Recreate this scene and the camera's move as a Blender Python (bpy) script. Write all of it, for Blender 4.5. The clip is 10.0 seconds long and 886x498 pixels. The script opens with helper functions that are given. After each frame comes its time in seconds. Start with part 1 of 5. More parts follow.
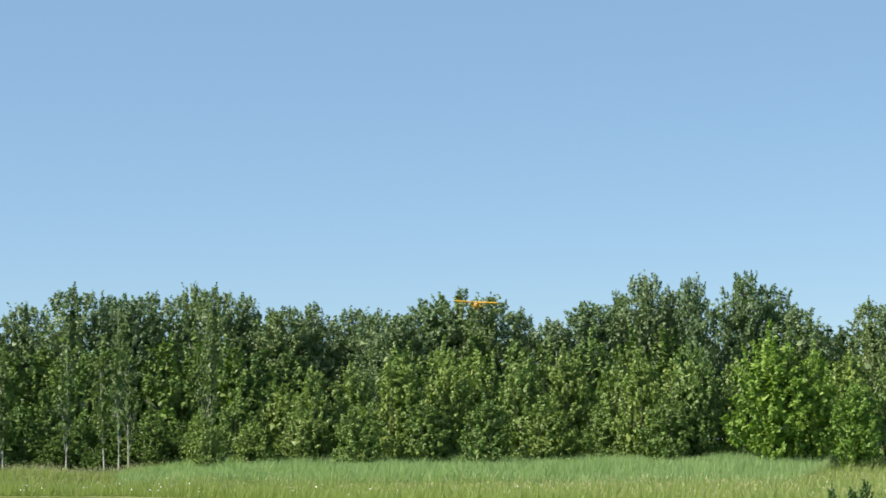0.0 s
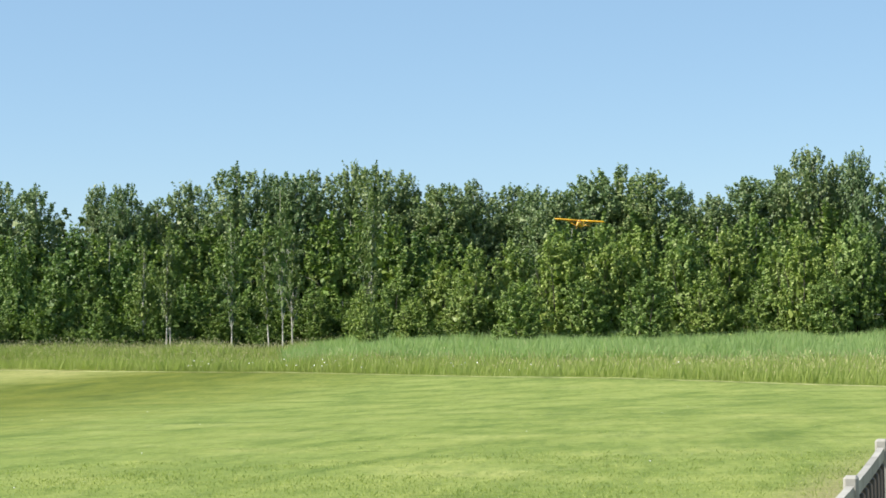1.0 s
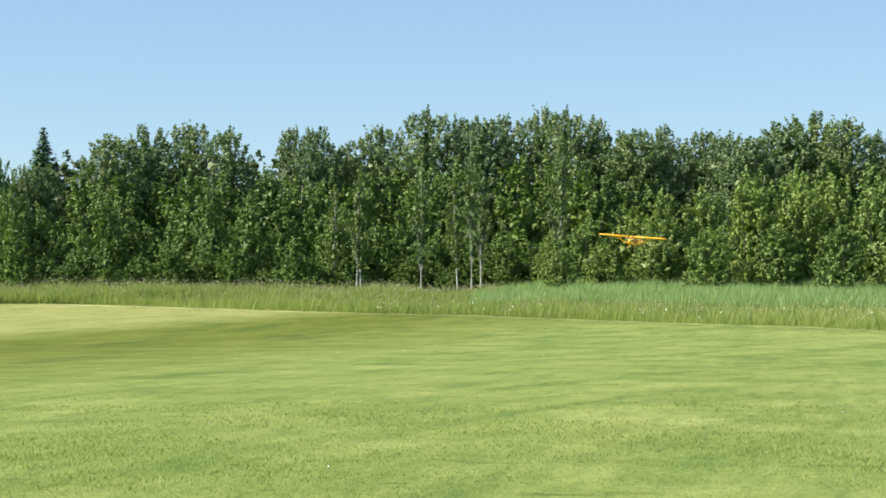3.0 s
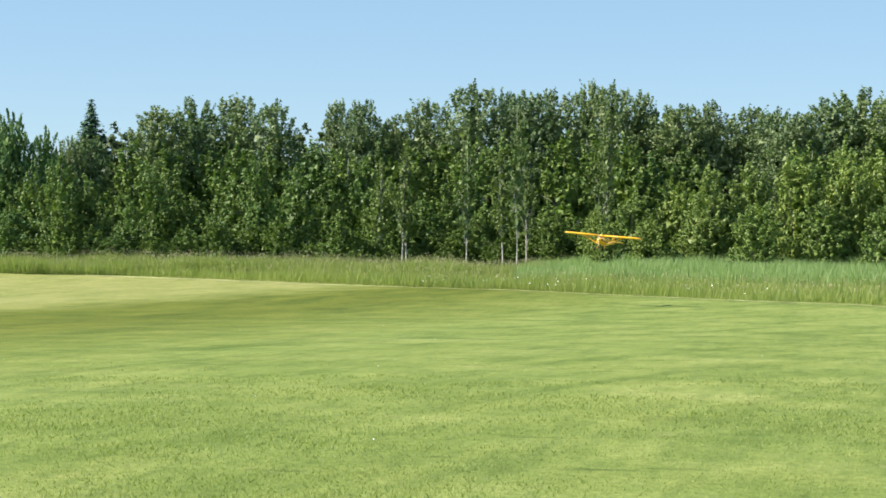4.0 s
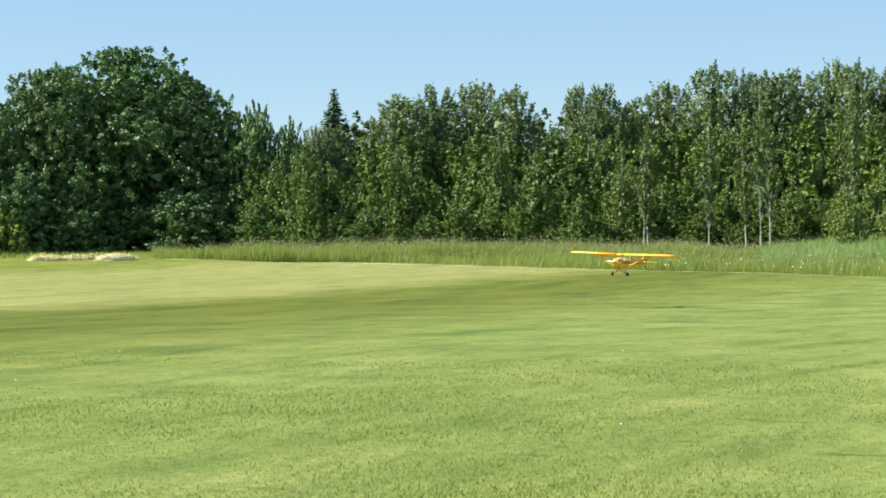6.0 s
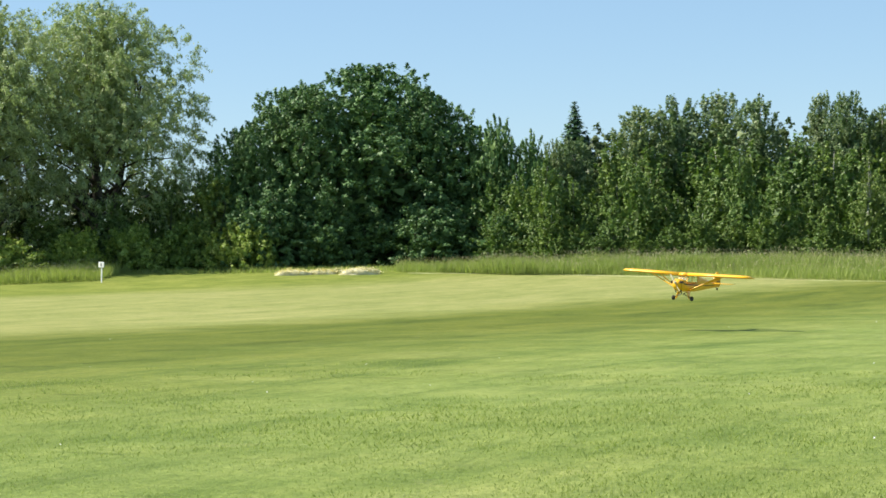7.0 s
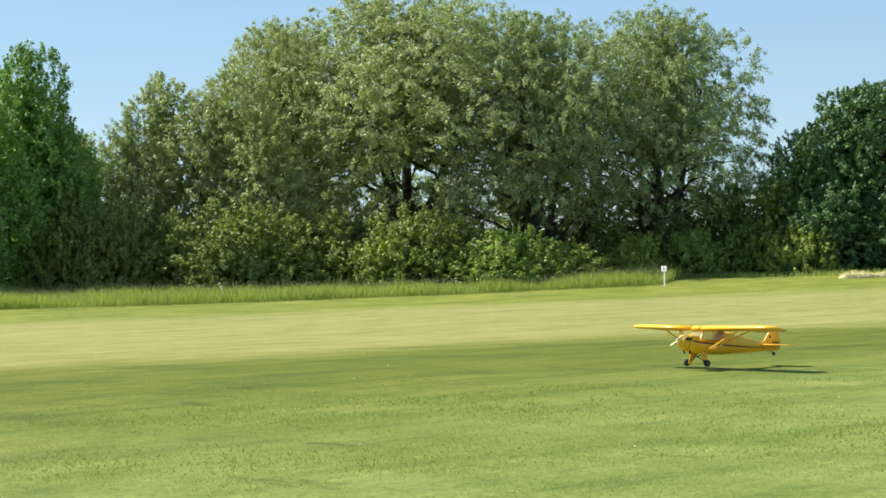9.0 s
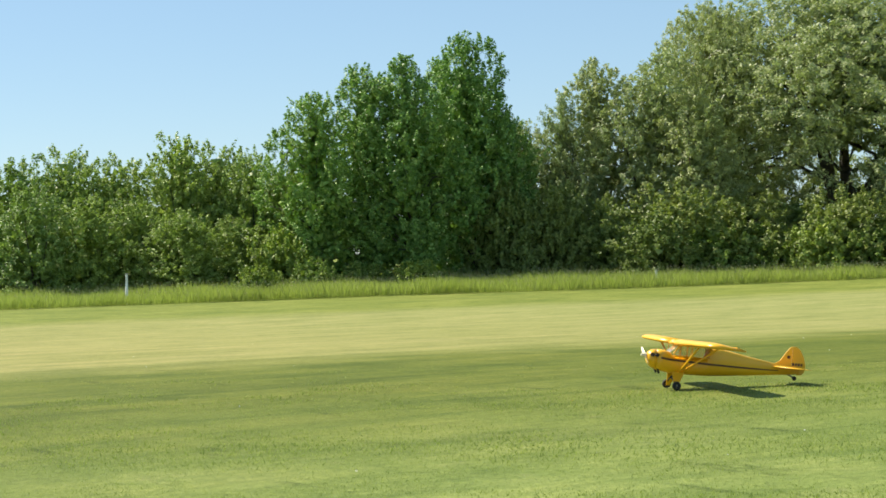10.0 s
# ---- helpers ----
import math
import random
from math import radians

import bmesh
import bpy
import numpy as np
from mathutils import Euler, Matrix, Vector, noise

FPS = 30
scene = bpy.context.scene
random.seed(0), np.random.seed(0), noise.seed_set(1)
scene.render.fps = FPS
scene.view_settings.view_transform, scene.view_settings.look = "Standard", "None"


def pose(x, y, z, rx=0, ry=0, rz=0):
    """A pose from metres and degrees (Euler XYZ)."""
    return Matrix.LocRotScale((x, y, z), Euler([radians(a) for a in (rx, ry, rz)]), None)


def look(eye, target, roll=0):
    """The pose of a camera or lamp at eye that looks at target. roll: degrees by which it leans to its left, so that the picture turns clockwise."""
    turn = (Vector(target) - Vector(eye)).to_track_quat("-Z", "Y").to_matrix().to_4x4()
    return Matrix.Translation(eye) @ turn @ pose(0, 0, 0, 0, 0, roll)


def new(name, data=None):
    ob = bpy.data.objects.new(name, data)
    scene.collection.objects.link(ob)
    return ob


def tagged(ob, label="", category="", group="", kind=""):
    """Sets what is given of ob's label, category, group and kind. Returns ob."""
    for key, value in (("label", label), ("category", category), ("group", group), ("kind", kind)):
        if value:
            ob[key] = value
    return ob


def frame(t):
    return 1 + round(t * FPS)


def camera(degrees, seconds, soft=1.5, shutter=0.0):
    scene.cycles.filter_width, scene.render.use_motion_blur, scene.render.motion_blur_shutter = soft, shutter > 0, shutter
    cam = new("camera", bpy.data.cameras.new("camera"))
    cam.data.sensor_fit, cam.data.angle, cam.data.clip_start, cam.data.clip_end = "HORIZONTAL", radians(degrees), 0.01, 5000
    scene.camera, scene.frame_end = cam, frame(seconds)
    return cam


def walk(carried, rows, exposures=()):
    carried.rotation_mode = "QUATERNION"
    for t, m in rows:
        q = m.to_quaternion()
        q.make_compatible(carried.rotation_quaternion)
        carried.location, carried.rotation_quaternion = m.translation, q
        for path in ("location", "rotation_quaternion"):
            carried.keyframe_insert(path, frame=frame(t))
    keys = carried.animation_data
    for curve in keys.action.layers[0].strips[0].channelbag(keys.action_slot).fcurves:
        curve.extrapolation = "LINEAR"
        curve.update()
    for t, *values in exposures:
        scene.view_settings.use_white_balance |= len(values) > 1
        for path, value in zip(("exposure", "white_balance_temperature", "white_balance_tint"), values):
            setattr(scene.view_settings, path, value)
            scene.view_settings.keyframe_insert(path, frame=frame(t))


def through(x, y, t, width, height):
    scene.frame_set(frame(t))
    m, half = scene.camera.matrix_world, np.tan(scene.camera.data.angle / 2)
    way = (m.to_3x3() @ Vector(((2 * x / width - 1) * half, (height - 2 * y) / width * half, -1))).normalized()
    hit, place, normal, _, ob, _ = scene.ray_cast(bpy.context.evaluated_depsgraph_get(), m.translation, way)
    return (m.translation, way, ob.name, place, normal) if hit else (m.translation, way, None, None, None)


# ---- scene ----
# ---- the camera ----
LENS = 25.98                      # degrees across the picture
EYE = 1.5                         # metres above the ground at the filmer's feet
ARM = 0.265                       # the phone is held this far before the turning point
cam = camera(LENS, 10.0, soft=1.65, shutter=0.0)
# seconds, yaw to the left, look up, lean
TURNS = [
    (0.0, 0.00, 5.75, 0.77),
    (0.5, 2.52, 3.63, 0.76),
    (1.0, 4.80, 2.14, 0.83),
    (1.5, 6.66, 1.41, 0.79),
    (2.0, 8.22, 1.13, 0.62),
    (2.5, 9.51, 0.88, 0.30),
    (4.0, 11.79, -0.25, -0.46),
    (4.5, 12.64, -0.52, -0.42),
    (5.0, 14.00, -0.68, -0.28),
    (6.5, 22.37, -0.54, 0.55),
    (7.0, 26.14, -0.27, 0.79),
    (7.5, 29.84, 0.00, 1.12),
    (8.0, 33.54, 0.20, 1.27),
    (8.5, 37.67, 0.24, 1.31),
    (9.0, 42.74, 0.16, 1.43),
    (9.5, 48.83, 0.06, 1.60),
    (10.0, 55.62, 0.06, 1.83),
]


def held(yaw, up, lean):
    a = radians(yaw)
    return pose(-ARM * math.sin(a), ARM * math.cos(a), EYE, 0, 0, yaw) @ pose(0, 0, 0, 90 + up) @ pose(0, 0, 0, 0, 0, -lean)


walk(cam, [(t, held(yaw, up, lean)) for t, yaw, up, lean in TURNS], exposures=[(0.0, 0.72, 6350, 10), (1.0, 0.88, 6500, 10), (7.0, 0.88, 6500, 10), (8.5, 0.88, 6570, 10), (10.0, 0.78, 6720, 10)])

# ---- sky and sun ----
SUN_AZ, SUN_UP = 111.0, 46.0       # degrees to the left of +y, and above the ground
world = bpy.data.worlds.new("sky")
scene.world = world
world.use_nodes = True
wn = world.node_tree.nodes
sky = wn.new("ShaderNodeTexSky")
sky.sky_type, sky.sun_disc = "NISHITA", False
sky.sun_elevation, sky.sun_rotation = radians(SUN_UP), radians(-SUN_AZ)
sky.air_density, sky.dust_density, sky.ozone_density = 1.0, 0.0, 2.0
sky.altitude = 1200.0
tint = wn.new("ShaderNodeMix")
tint.data_type, tint.blend_type = "RGBA", "MULTIPLY"
tint.inputs[0].default_value, tint.inputs[7].default_value = 1.0, (0.93, 0.97, 0.98, 1)
world.node_tree.links.new(sky.outputs[0], tint.inputs[6])
# thin even haze over the whole sky
haze = wn.new("ShaderNodeMix")
haze.data_type = "RGBA"
haze.inputs[0].default_value, haze.inputs[7].default_value = 0.42, (3.35, 5.55, 7.9, 1)
world.node_tree.links.new(tint.outputs[2], haze.inputs[6])
world.node_tree.links.new(haze.outputs[2], wn["Background"].inputs[0])
wn["Background"].inputs[1].default_value = 0.07
sun = new("sun", bpy.data.lights.new("sun", "SUN"))
sun.data.energy, sun.data.angle, sun.data.color = 5.0, radians(0.6), (1.0, 0.95, 0.86)
sun_dir = Vector((-math.sin(radians(SUN_AZ)) * math.cos(radians(SUN_UP)), math.cos(radians(SUN_AZ)) * math.cos(radians(SUN_UP)), math.sin(radians(SUN_UP))))
sun.matrix_world = look(sun_dir * 60, (0, 0, 0))


# ---- materials ----
def nodes_of(name):
    m = bpy.data.materials.new(name)
    m.use_nodes = True
    return m, m.node_tree, m.node_tree.nodes["Principled BSDF"]


def ramp(tree, fac, stops):
    r = tree.nodes.new("ShaderNodeValToRGB")
    while len(r.color_ramp.elements) < len(stops):
        r.color_ramp.elements.new(0.5)
    for e, (p, c) in zip(r.color_ramp.elements, stops):
        e.position, e.color = p, (*c, 1)
    tree.links.new(fac, r.inputs[0])
    return r.outputs[0]


def noise_tex(tree, vec, scale, detail=4.0, rough=0.55):
    n = tree.nodes.new("ShaderNodeTexNoise")
    n.inputs["Scale"].default_value, n.inputs["Detail"].default_value, n.inputs["Roughness"].default_value = scale, detail, rough
    if vec is not None:
        tree.links.new(vec, n.inputs["Vector"])
    return n.outputs["Fac"]


def maths(tree, op, a, b=0.0, clamp=False):
    n = tree.nodes.new("ShaderNodeMath")
    n.operation, n.use_clamp = op, clamp
    for i, v in enumerate((a, b)):
        if isinstance(v, (int, float)):
            n.inputs[i].default_value = v
        else:
            tree.links.new(v, n.inputs[i])
    return n.outputs[0]


def mixed(tree, fac, a, b, blend="MIX"):
    n = tree.nodes.new("ShaderNodeMix")
    n.data_type, n.blend_type = "RGBA", blend
    for i, v in ((0, fac), (6, a), (7, b)):
        if isinstance(v, (int, float)):
            n.inputs[i].default_value = v
        elif isinstance(v, tuple):
            n.inputs[i].default_value = (*v, 1)
        else:
            tree.links.new(v, n.inputs[i])
    return n.outputs[2]


def bumped(tree, bsdf, height, strength, dist):
    b = tree.nodes.new("ShaderNodeBump")
    b.inputs["Strength"].default_value, b.inputs["Distance"].default_value = strength, dist
    tree.links.new(height, b.inputs["Height"])
    tree.links.new(b.outputs[0], bsdf.inputs["Normal"])


def foliage(name, dark, mid, light, through=0.3, gloss=0.5):
    """Leaves: every leaf and every tree a little different, some light passing through."""
    m, t, p = nodes_of(name)
    geo, info = t.nodes.new("ShaderNodeNewGeometry"), t.nodes.new("ShaderNodeObjectInfo")
    leaf = ramp(t, geo.outputs["Random Per Island"], [(0.0, dark), (0.5, mid), (1.0, light)])
    patch = noise_tex(t, geo.outputs["Position"], 0.55, 3.0)
    tone = maths(t, "ADD", maths(t, "MULTIPLY", info.outputs["Random"], 0.62), maths(t, "MULTIPLY", patch, 0.38))
    hue = ramp(t, tone, [(0.12, (0.89, 0.98, 0.93)), (0.35, (1.11, 1.14, 1.0)), (0.55, (1.24, 1.2, 1.1)), (0.75, (1.29, 1.25, 0.98)), (0.92, (1.31, 1.26, 1.12))])
    col = mixed(t, 1.0, leaf, hue, "MULTIPLY")
    t.links.new(col, p.inputs["Base Color"])
    p.inputs["Roughness"].default_value = gloss
    p.inputs["Specular IOR Level"].default_value = 0.25
    tr, mix = t.nodes.new("ShaderNodeBsdfTranslucent"), t.nodes.new("ShaderNodeMixShader")
    t.links.new(mixed(t, 1.0, col, (1.12, 1.3, 0.68), "MULTIPLY"), tr.inputs[0])
    mix.inputs[0].default_value = 0.5 * through
    t.links.new(p.outputs[0], mix.inputs[1])
    t.links.new(tr.outputs[0], mix.inputs[2])
    t.links.new(mix.outputs[0], t.nodes["Material Output"].inputs[0])
    return m


def plain(name, colour, rough=0.5, metal=0.0, vary=0.15, scale=8.0, relief=0.0, spec=0.5):
    m, t, p = nodes_of(name)
    co = t.nodes.new("ShaderNodeTexCoord").outputs["Object"]
    f = noise_tex(t, co, scale, 5.0)
    lo, hi = tuple(c * (1 - vary) for c in colour), tuple(min(1, c * (1 + vary)) for c in colour)
    t.links.new(ramp(t, f, [(0.3, lo), (0.7, hi)]), p.inputs["Base Color"])
    fine = noise_tex(t, co, scale * 7, 4.0)
    r = maths(t, "ADD", maths(t, "MULTIPLY", fine, 0.2), rough - 0.1)
    t.links.new(r, p.inputs["Roughness"])
    p.inputs["Metallic"].default_value, p.inputs["Specular IOR Level"].default_value = metal, spec
    if relief:
        bumped(t, p, fine, 0.5, relief)
    return m


def bark(name, pale, dark, marks=0.5):
    m, t, p = nodes_of(name)
    co = t.nodes.new("ShaderNodeTexCoord").outputs["Object"]
    mp = t.nodes.new("ShaderNodeMapping")
    mp.inputs["Scale"].default_value = (1, 1, 2.5)
    t.links.new(co, mp.inputs[0])
    f = noise_tex(t, mp.outputs[0], 2.2, 6.0, 0.65)
    t.links.new(ramp(t, f, [(marks - 0.12, dark), (marks + 0.08, pale)]), p.inputs["Base Color"])
    p.inputs["Roughness"].default_value = 0.9
    bumped(t, p, f, 0.6, 0.03)
    return m


def line_side(t, sx, sy, x0, y0, x1, y1, soft):
    """0 to 1 across the line from (x0, y0) to (x1, y1): 1 on its left."""
    dx, dy = x1 - x0, y1 - y0
    n = math.hypot(dx, dy)
    a, b = -dy / n, dx / n
    s = maths(t, "ADD", maths(t, "MULTIPLY", sx, a), maths(t, "MULTIPLY", sy, b))
    s = maths(t, "SUBTRACT", s, a * x0 + b * y0)
    return maths(t, "ADD", maths(t, "MULTIPLY", s, 1 / soft), 0.5, True), s


def turf():
    """Mown grass: a dry landing strip, darker lanes, mower lines, clover and straw."""
    m, t, p = nodes_of("mown_grass")
    pos = t.nodes.new("ShaderNodeNewGeometry").outputs["Position"]
    wob = noise_tex(t, pos, 0.25, 3.0)
    sep = t.nodes.new("ShaderNodeSeparateXYZ")
    t.links.new(pos, sep.inputs[0])
    x = maths(t, "ADD", sep.outputs[0], maths(t, "MULTIPLY", maths(t, "SUBTRACT", wob, 0.5), 5.0))
    y = sep.outputs[1]
    # long streaks along the strip
    mp = t.nodes.new("ShaderNodeMapping")
    mp.inputs["Scale"].default_value = (1.0, 0.16, 1.0)
    mp.inputs["Rotation"].default_value = (0, 0, radians(-6))
    t.links.new(pos, mp.inputs[0])
    streak = noise_tex(t, mp.outputs[0], 0.9, 6.0, 0.65)
    across = t.nodes.new("ShaderNodeMapping")
    across.inputs["Scale"].default_value = (0.22, 1.0, 1.0)
    across.inputs["Rotation"].default_value = (0, 0, radians(38))
    t.links.new(pos, across.inputs[0])
    cross = noise_tex(t, across.outputs[0], 0.8, 6.0, 0.65)
    blotch = noise_tex(t, pos, 0.35, 5.0, 0.6)
    fine = noise_tex(t, pos, 9.0, 6.0, 0.7)
    grass = ramp(t, blotch, [(0.3, (0.136, 0.178, 0.034)), (0.52, (0.182, 0.22, 0.046)), (0.72, (0.228, 0.255, 0.064))])
    low, _ = line_side(t, x, y, -27.5, 8, -23.0, 72, 5.0)
    high, _ = line_side(t, x, y, -66, 22, -46, 80, 7.0)
    lane, _ = line_side(t, x, y, -13.5, 8, -11.0, 80, 9.0)
    near, _ = line_side(t, sep.outputs[0], y, 1.0, 14.2, 2.25, 20, 0.5)
    strip = maths(t, "MULTIPLY", low, maths(t, "SUBTRACT", 1.0, high))
    dark = maths(t, "MULTIPLY", lane, maths(t, "SUBTRACT", 1.0, low))
    dark = maths(t, "MULTIPLY", dark, 0.85)
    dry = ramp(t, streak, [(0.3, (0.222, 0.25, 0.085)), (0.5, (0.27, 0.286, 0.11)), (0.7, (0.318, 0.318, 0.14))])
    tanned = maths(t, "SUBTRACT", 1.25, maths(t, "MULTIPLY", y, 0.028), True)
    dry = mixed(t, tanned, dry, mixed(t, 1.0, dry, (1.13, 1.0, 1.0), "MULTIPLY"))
    deep = ramp(t, streak, [(0.3, (0.078, 0.110, 0.016)), (0.7, (0.132, 0.158, 0.027))])
    col = mixed(t, dark, grass, deep)
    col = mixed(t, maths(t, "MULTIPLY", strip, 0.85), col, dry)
    # mower lines and scuffs
    lines = ramp(t, streak, [(0.36, (0.55, 0.64, 0.55)), (0.45, (0.95, 0.98, 0.92)), (0.62, (1.2, 1.12, 1.15))])
    col = mixed(t, maths(t, "SUBTRACT", 0.42, maths(t, "MULTIPLY", strip, 0.3)), col, lines, "MULTIPLY")
    # worn and lush patches a stride across
    worn = ramp(t, noise_tex(t, pos, 0.85, 6.0, 0.68), [(0.36, (0.82, 0.86, 0.8)), (0.5, (1.0, 1.0, 1.0)), (0.64, (1.12, 1.09, 1.16))])
    col = mixed(t, 0.8, col, worn, "MULTIPLY")
    lines2 = ramp(t, cross, [(0.36, (0.58, 0.68, 0.58)), (0.45, (0.97, 0.99, 0.94)), (0.62, (1.2, 1.1, 1.15))])
    col = mixed(t, maths(t, "SUBTRACT", 0.35, maths(t, "MULTIPLY", strip, 0.25)), col, lines2, "MULTIPLY")
    # short scuffs left by the mower, and two of its long turning lines
    scuff = t.nodes.new("ShaderNodeMapping")
    scuff.inputs["Scale"].default_value = (0.55, 2.1, 1.0)
    scuff.inputs["Rotation"].default_value = (0, 0, radians(-14))
    t.links.new(pos, scuff.inputs[0])
    sc = ramp(t, noise_tex(t, scuff.outputs[0], 1.0, 7.0, 0.68), [(0.33, (0.5, 0.55, 0.48)), (0.4, (1.0, 1.0, 1.0)), (0.6, (1.0, 1.0, 1.0)), (0.68, (1.25, 1.18, 1.3))])
    col = mixed(t, maths(t, "SUBTRACT", 0.8, maths(t, "MULTIPLY", strip, 0.5)), col, sc, "MULTIPLY")
    # swaths of the mower, slanting across the near part of the field
    _, wide_of = line_side(t, sep.outputs[0], y, -2.25, 15.2, 1.7, 28.0, 1.0)
    _, along = line_side(t, sep.outputs[0], y, -2.25, 15.2, -15.05, 19.15, 1.0)
    swath = t.nodes.new("ShaderNodeCombineXYZ")
    t.links.new(maths(t, "MULTIPLY", wide_of, 1.15), swath.inputs[0])
    t.links.new(maths(t, "MULTIPLY", along, 0.045), swath.inputs[1])
    sw = ramp(t, noise_tex(t, swath.outputs[0], 1.0, 3.0, 0.6), [(0.36, (0.78, 0.84, 0.76)), (0.47, (0.98, 0.99, 0.97)), (0.62, (1.1, 1.08, 1.12))])
    col = mixed(t, maths(t, "MULTIPLY", maths(t, "SUBTRACT", 1.0, lane), 0.85), col, sw, "MULTIPLY")
    for x0, y0, x1, y1, wide in ((-2.3, 13.2, 0.0, 21.6, 0.22), (-4.6, 13.0, -1.9, 24.0, 0.16), (-9.0, 15.0, -6.0, 34.0, 0.2)):
        _, off = line_side(t, sep.outputs[0], y, x0, y0, x1, y1, 1.0)
        band = maths(t, "SUBTRACT", 1.0, maths(t, "MULTIPLY", maths(t, "ABSOLUTE", off), 1 / wide), True)
        col = mixed(t, maths(t, "MULTIPLY", band, maths(t, "MULTIPLY", cross, 0.35)), col, (0.07, 0.11, 0.02))
    mid = ramp(t, noise_tex(t, mp.outputs[0], 4.5, 4.0, 0.65), [(0.33, (0.62, 0.7, 0.6)), (0.48, (1.0, 1.0, 1.0)), (0.66, (1.18, 1.12, 1.15))])
    col = mixed(t, 0.5, col, mid, "MULTIPLY")
    straw = ramp(t, noise_tex(t, pos, 1.6, 5.0, 0.7), [(0.6, (0, 0, 0)), (0.72, (1, 1, 1))])
    col = mixed(t, maths(t, "MULTIPLY", straw, 0.3), col, (0.28, 0.26, 0.10))
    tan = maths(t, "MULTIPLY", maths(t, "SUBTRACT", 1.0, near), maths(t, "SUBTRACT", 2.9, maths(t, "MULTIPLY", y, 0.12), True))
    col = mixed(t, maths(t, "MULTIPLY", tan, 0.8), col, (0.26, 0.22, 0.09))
    blade = ramp(t, fine, [(0.3, (0.5, 0.58, 0.45)), (0.5, (1.0, 1.0, 1.0)), (0.7, (1.35, 1.28, 1.35))])
    col = mixed(t, 0.55, col, blade, "MULTIPLY")
    tuft = ramp(t, noise_tex(t, pos, 26.0, 4.0, 0.7), [(0.34, (0.5, 0.58, 0.45)), (0.5, (1.0, 1.0, 1.0)), (0.66, (1.35, 1.28, 1.35))])
    col = mixed(t, 0.4, col, tuft, "MULTIPLY")
    col = mixed(t, 1.0, col, (0.94, 0.92, 0.8), "MULTIPLY")
    # greener sward away from the landing strip
    col = mixed(t, maths(t, "SUBTRACT", 1.0, lane), col, mixed(t, 1.0, col, (1.06, 1.125, 1.55), "MULTIPLY"))
    t.links.new(col, p.inputs["Base Color"])
    p.inputs["Roughness"].default_value, p.inputs["Specular IOR Level"].default_value = 0.85, 0.1
    h = maths(t, "ADD", fine, maths(t, "MULTIPLY", streak, 1.2))
    bumped(t, p, h, 0.7, 0.05)
    return m


M_TURF = turf()
M_LEAF = {
    "aspen": foliage("aspen_leaves", (0.066, 0.109, 0.050), (0.131, 0.185, 0.085), (0.249, 0.293, 0.156), 0.47),
    # darker leaf colours carry the shade deep between the trees
    "backwood": foliage("shaded_backwood_leaves", (0.038, 0.064, 0.022), (0.068, 0.101, 0.038), (0.112, 0.143, 0.060), 0.4),
    "birch": foliage("birch_leaves", (0.060, 0.098, 0.030), (0.111, 0.162, 0.051), (0.178, 0.221, 0.085), 0.42),
    "sapling": foliage("young_leaves", (0.062, 0.110, 0.027), (0.113, 0.179, 0.048), (0.189, 0.246, 0.080), 0.45),
    "lime_sapling": foliage("lime_green_leaves", (0.086, 0.151, 0.028), (0.156, 0.244, 0.048), (0.250, 0.336, 0.090), 0.6),
    "thicket": foliage("alder_leaves", (0.083, 0.126, 0.032), (0.157, 0.222, 0.060), (0.282, 0.342, 0.128), 0.47),
    "maple": foliage("maple_leaves", (0.040, 0.090, 0.033), (0.081, 0.152, 0.055), (0.148, 0.233, 0.097), 0.25),
    "maple_low": None,
    "weed": foliage("weed_leaves", (0.035, 0.075, 0.022), (0.06, 0.115, 0.034), (0.1, 0.16, 0.05), 0.3),
    "poplar": foliage("poplar_leaves", (0.100, 0.194, 0.050), (0.187, 0.312, 0.077), (0.312, 0.431, 0.138), 0.3),
    "willow": foliage("willow_leaves", (0.195, 0.232, 0.106), (0.299, 0.339, 0.162), (0.370, 0.403, 0.216), 0.5),
    "spruce": foliage("spruce_needles", (0.03, 0.07, 0.036), (0.052, 0.105, 0.052), (0.085, 0.145, 0.075), 0.15),
    "shrub": foliage("shrub_leaves", (0.118, 0.174, 0.037), (0.204, 0.276, 0.061), (0.326, 0.383, 0.112), 0.47),
}
M_LEAF["willow_low"] = M_LEAF["willow"]
M_LEAF["maple_low"] = M_LEAF["maple"]
M_LEAF["bush"] = foliage("bush_leaves", (0.116, 0.155, 0.041), (0.195, 0.242, 0.067), (0.305, 0.343, 0.116), 0.47)
M_LEAF["hedge"] = foliage("hedge_leaves", (0.135, 0.193, 0.051), (0.232, 0.310, 0.085), (0.368, 0.446, 0.146), 0.45)
M_MEADOW = foliage("meadow_blades", (0.216, 0.264, 0.084), (0.247, 0.286, 0.097), (0.281, 0.312, 0.123), 0.84, 0.8)
M_REED = foliage("reed_grass_blades", (0.248, 0.325, 0.144), (0.283, 0.359, 0.163), (0.322, 0.393, 0.195), 0.84, 0.8)
M_CUT = foliage("raked_straw", (0.443, 0.402, 0.232), (0.531, 0.487, 0.298), (0.619, 0.576, 0.381), 0.25, 0.8)
M_SEED = foliage("seed_heads", (0.258, 0.245, 0.150), (0.326, 0.306, 0.197), (0.394, 0.367, 0.258), 0.2, 0.7)
M_PALE_BARK = bark("pale_bark", (0.5, 0.485, 0.43), (0.13, 0.115, 0.1), 0.45)
M_DARK_BARK = bark("dark_bark", (0.10, 0.085, 0.065), (0.035, 0.03, 0.024))
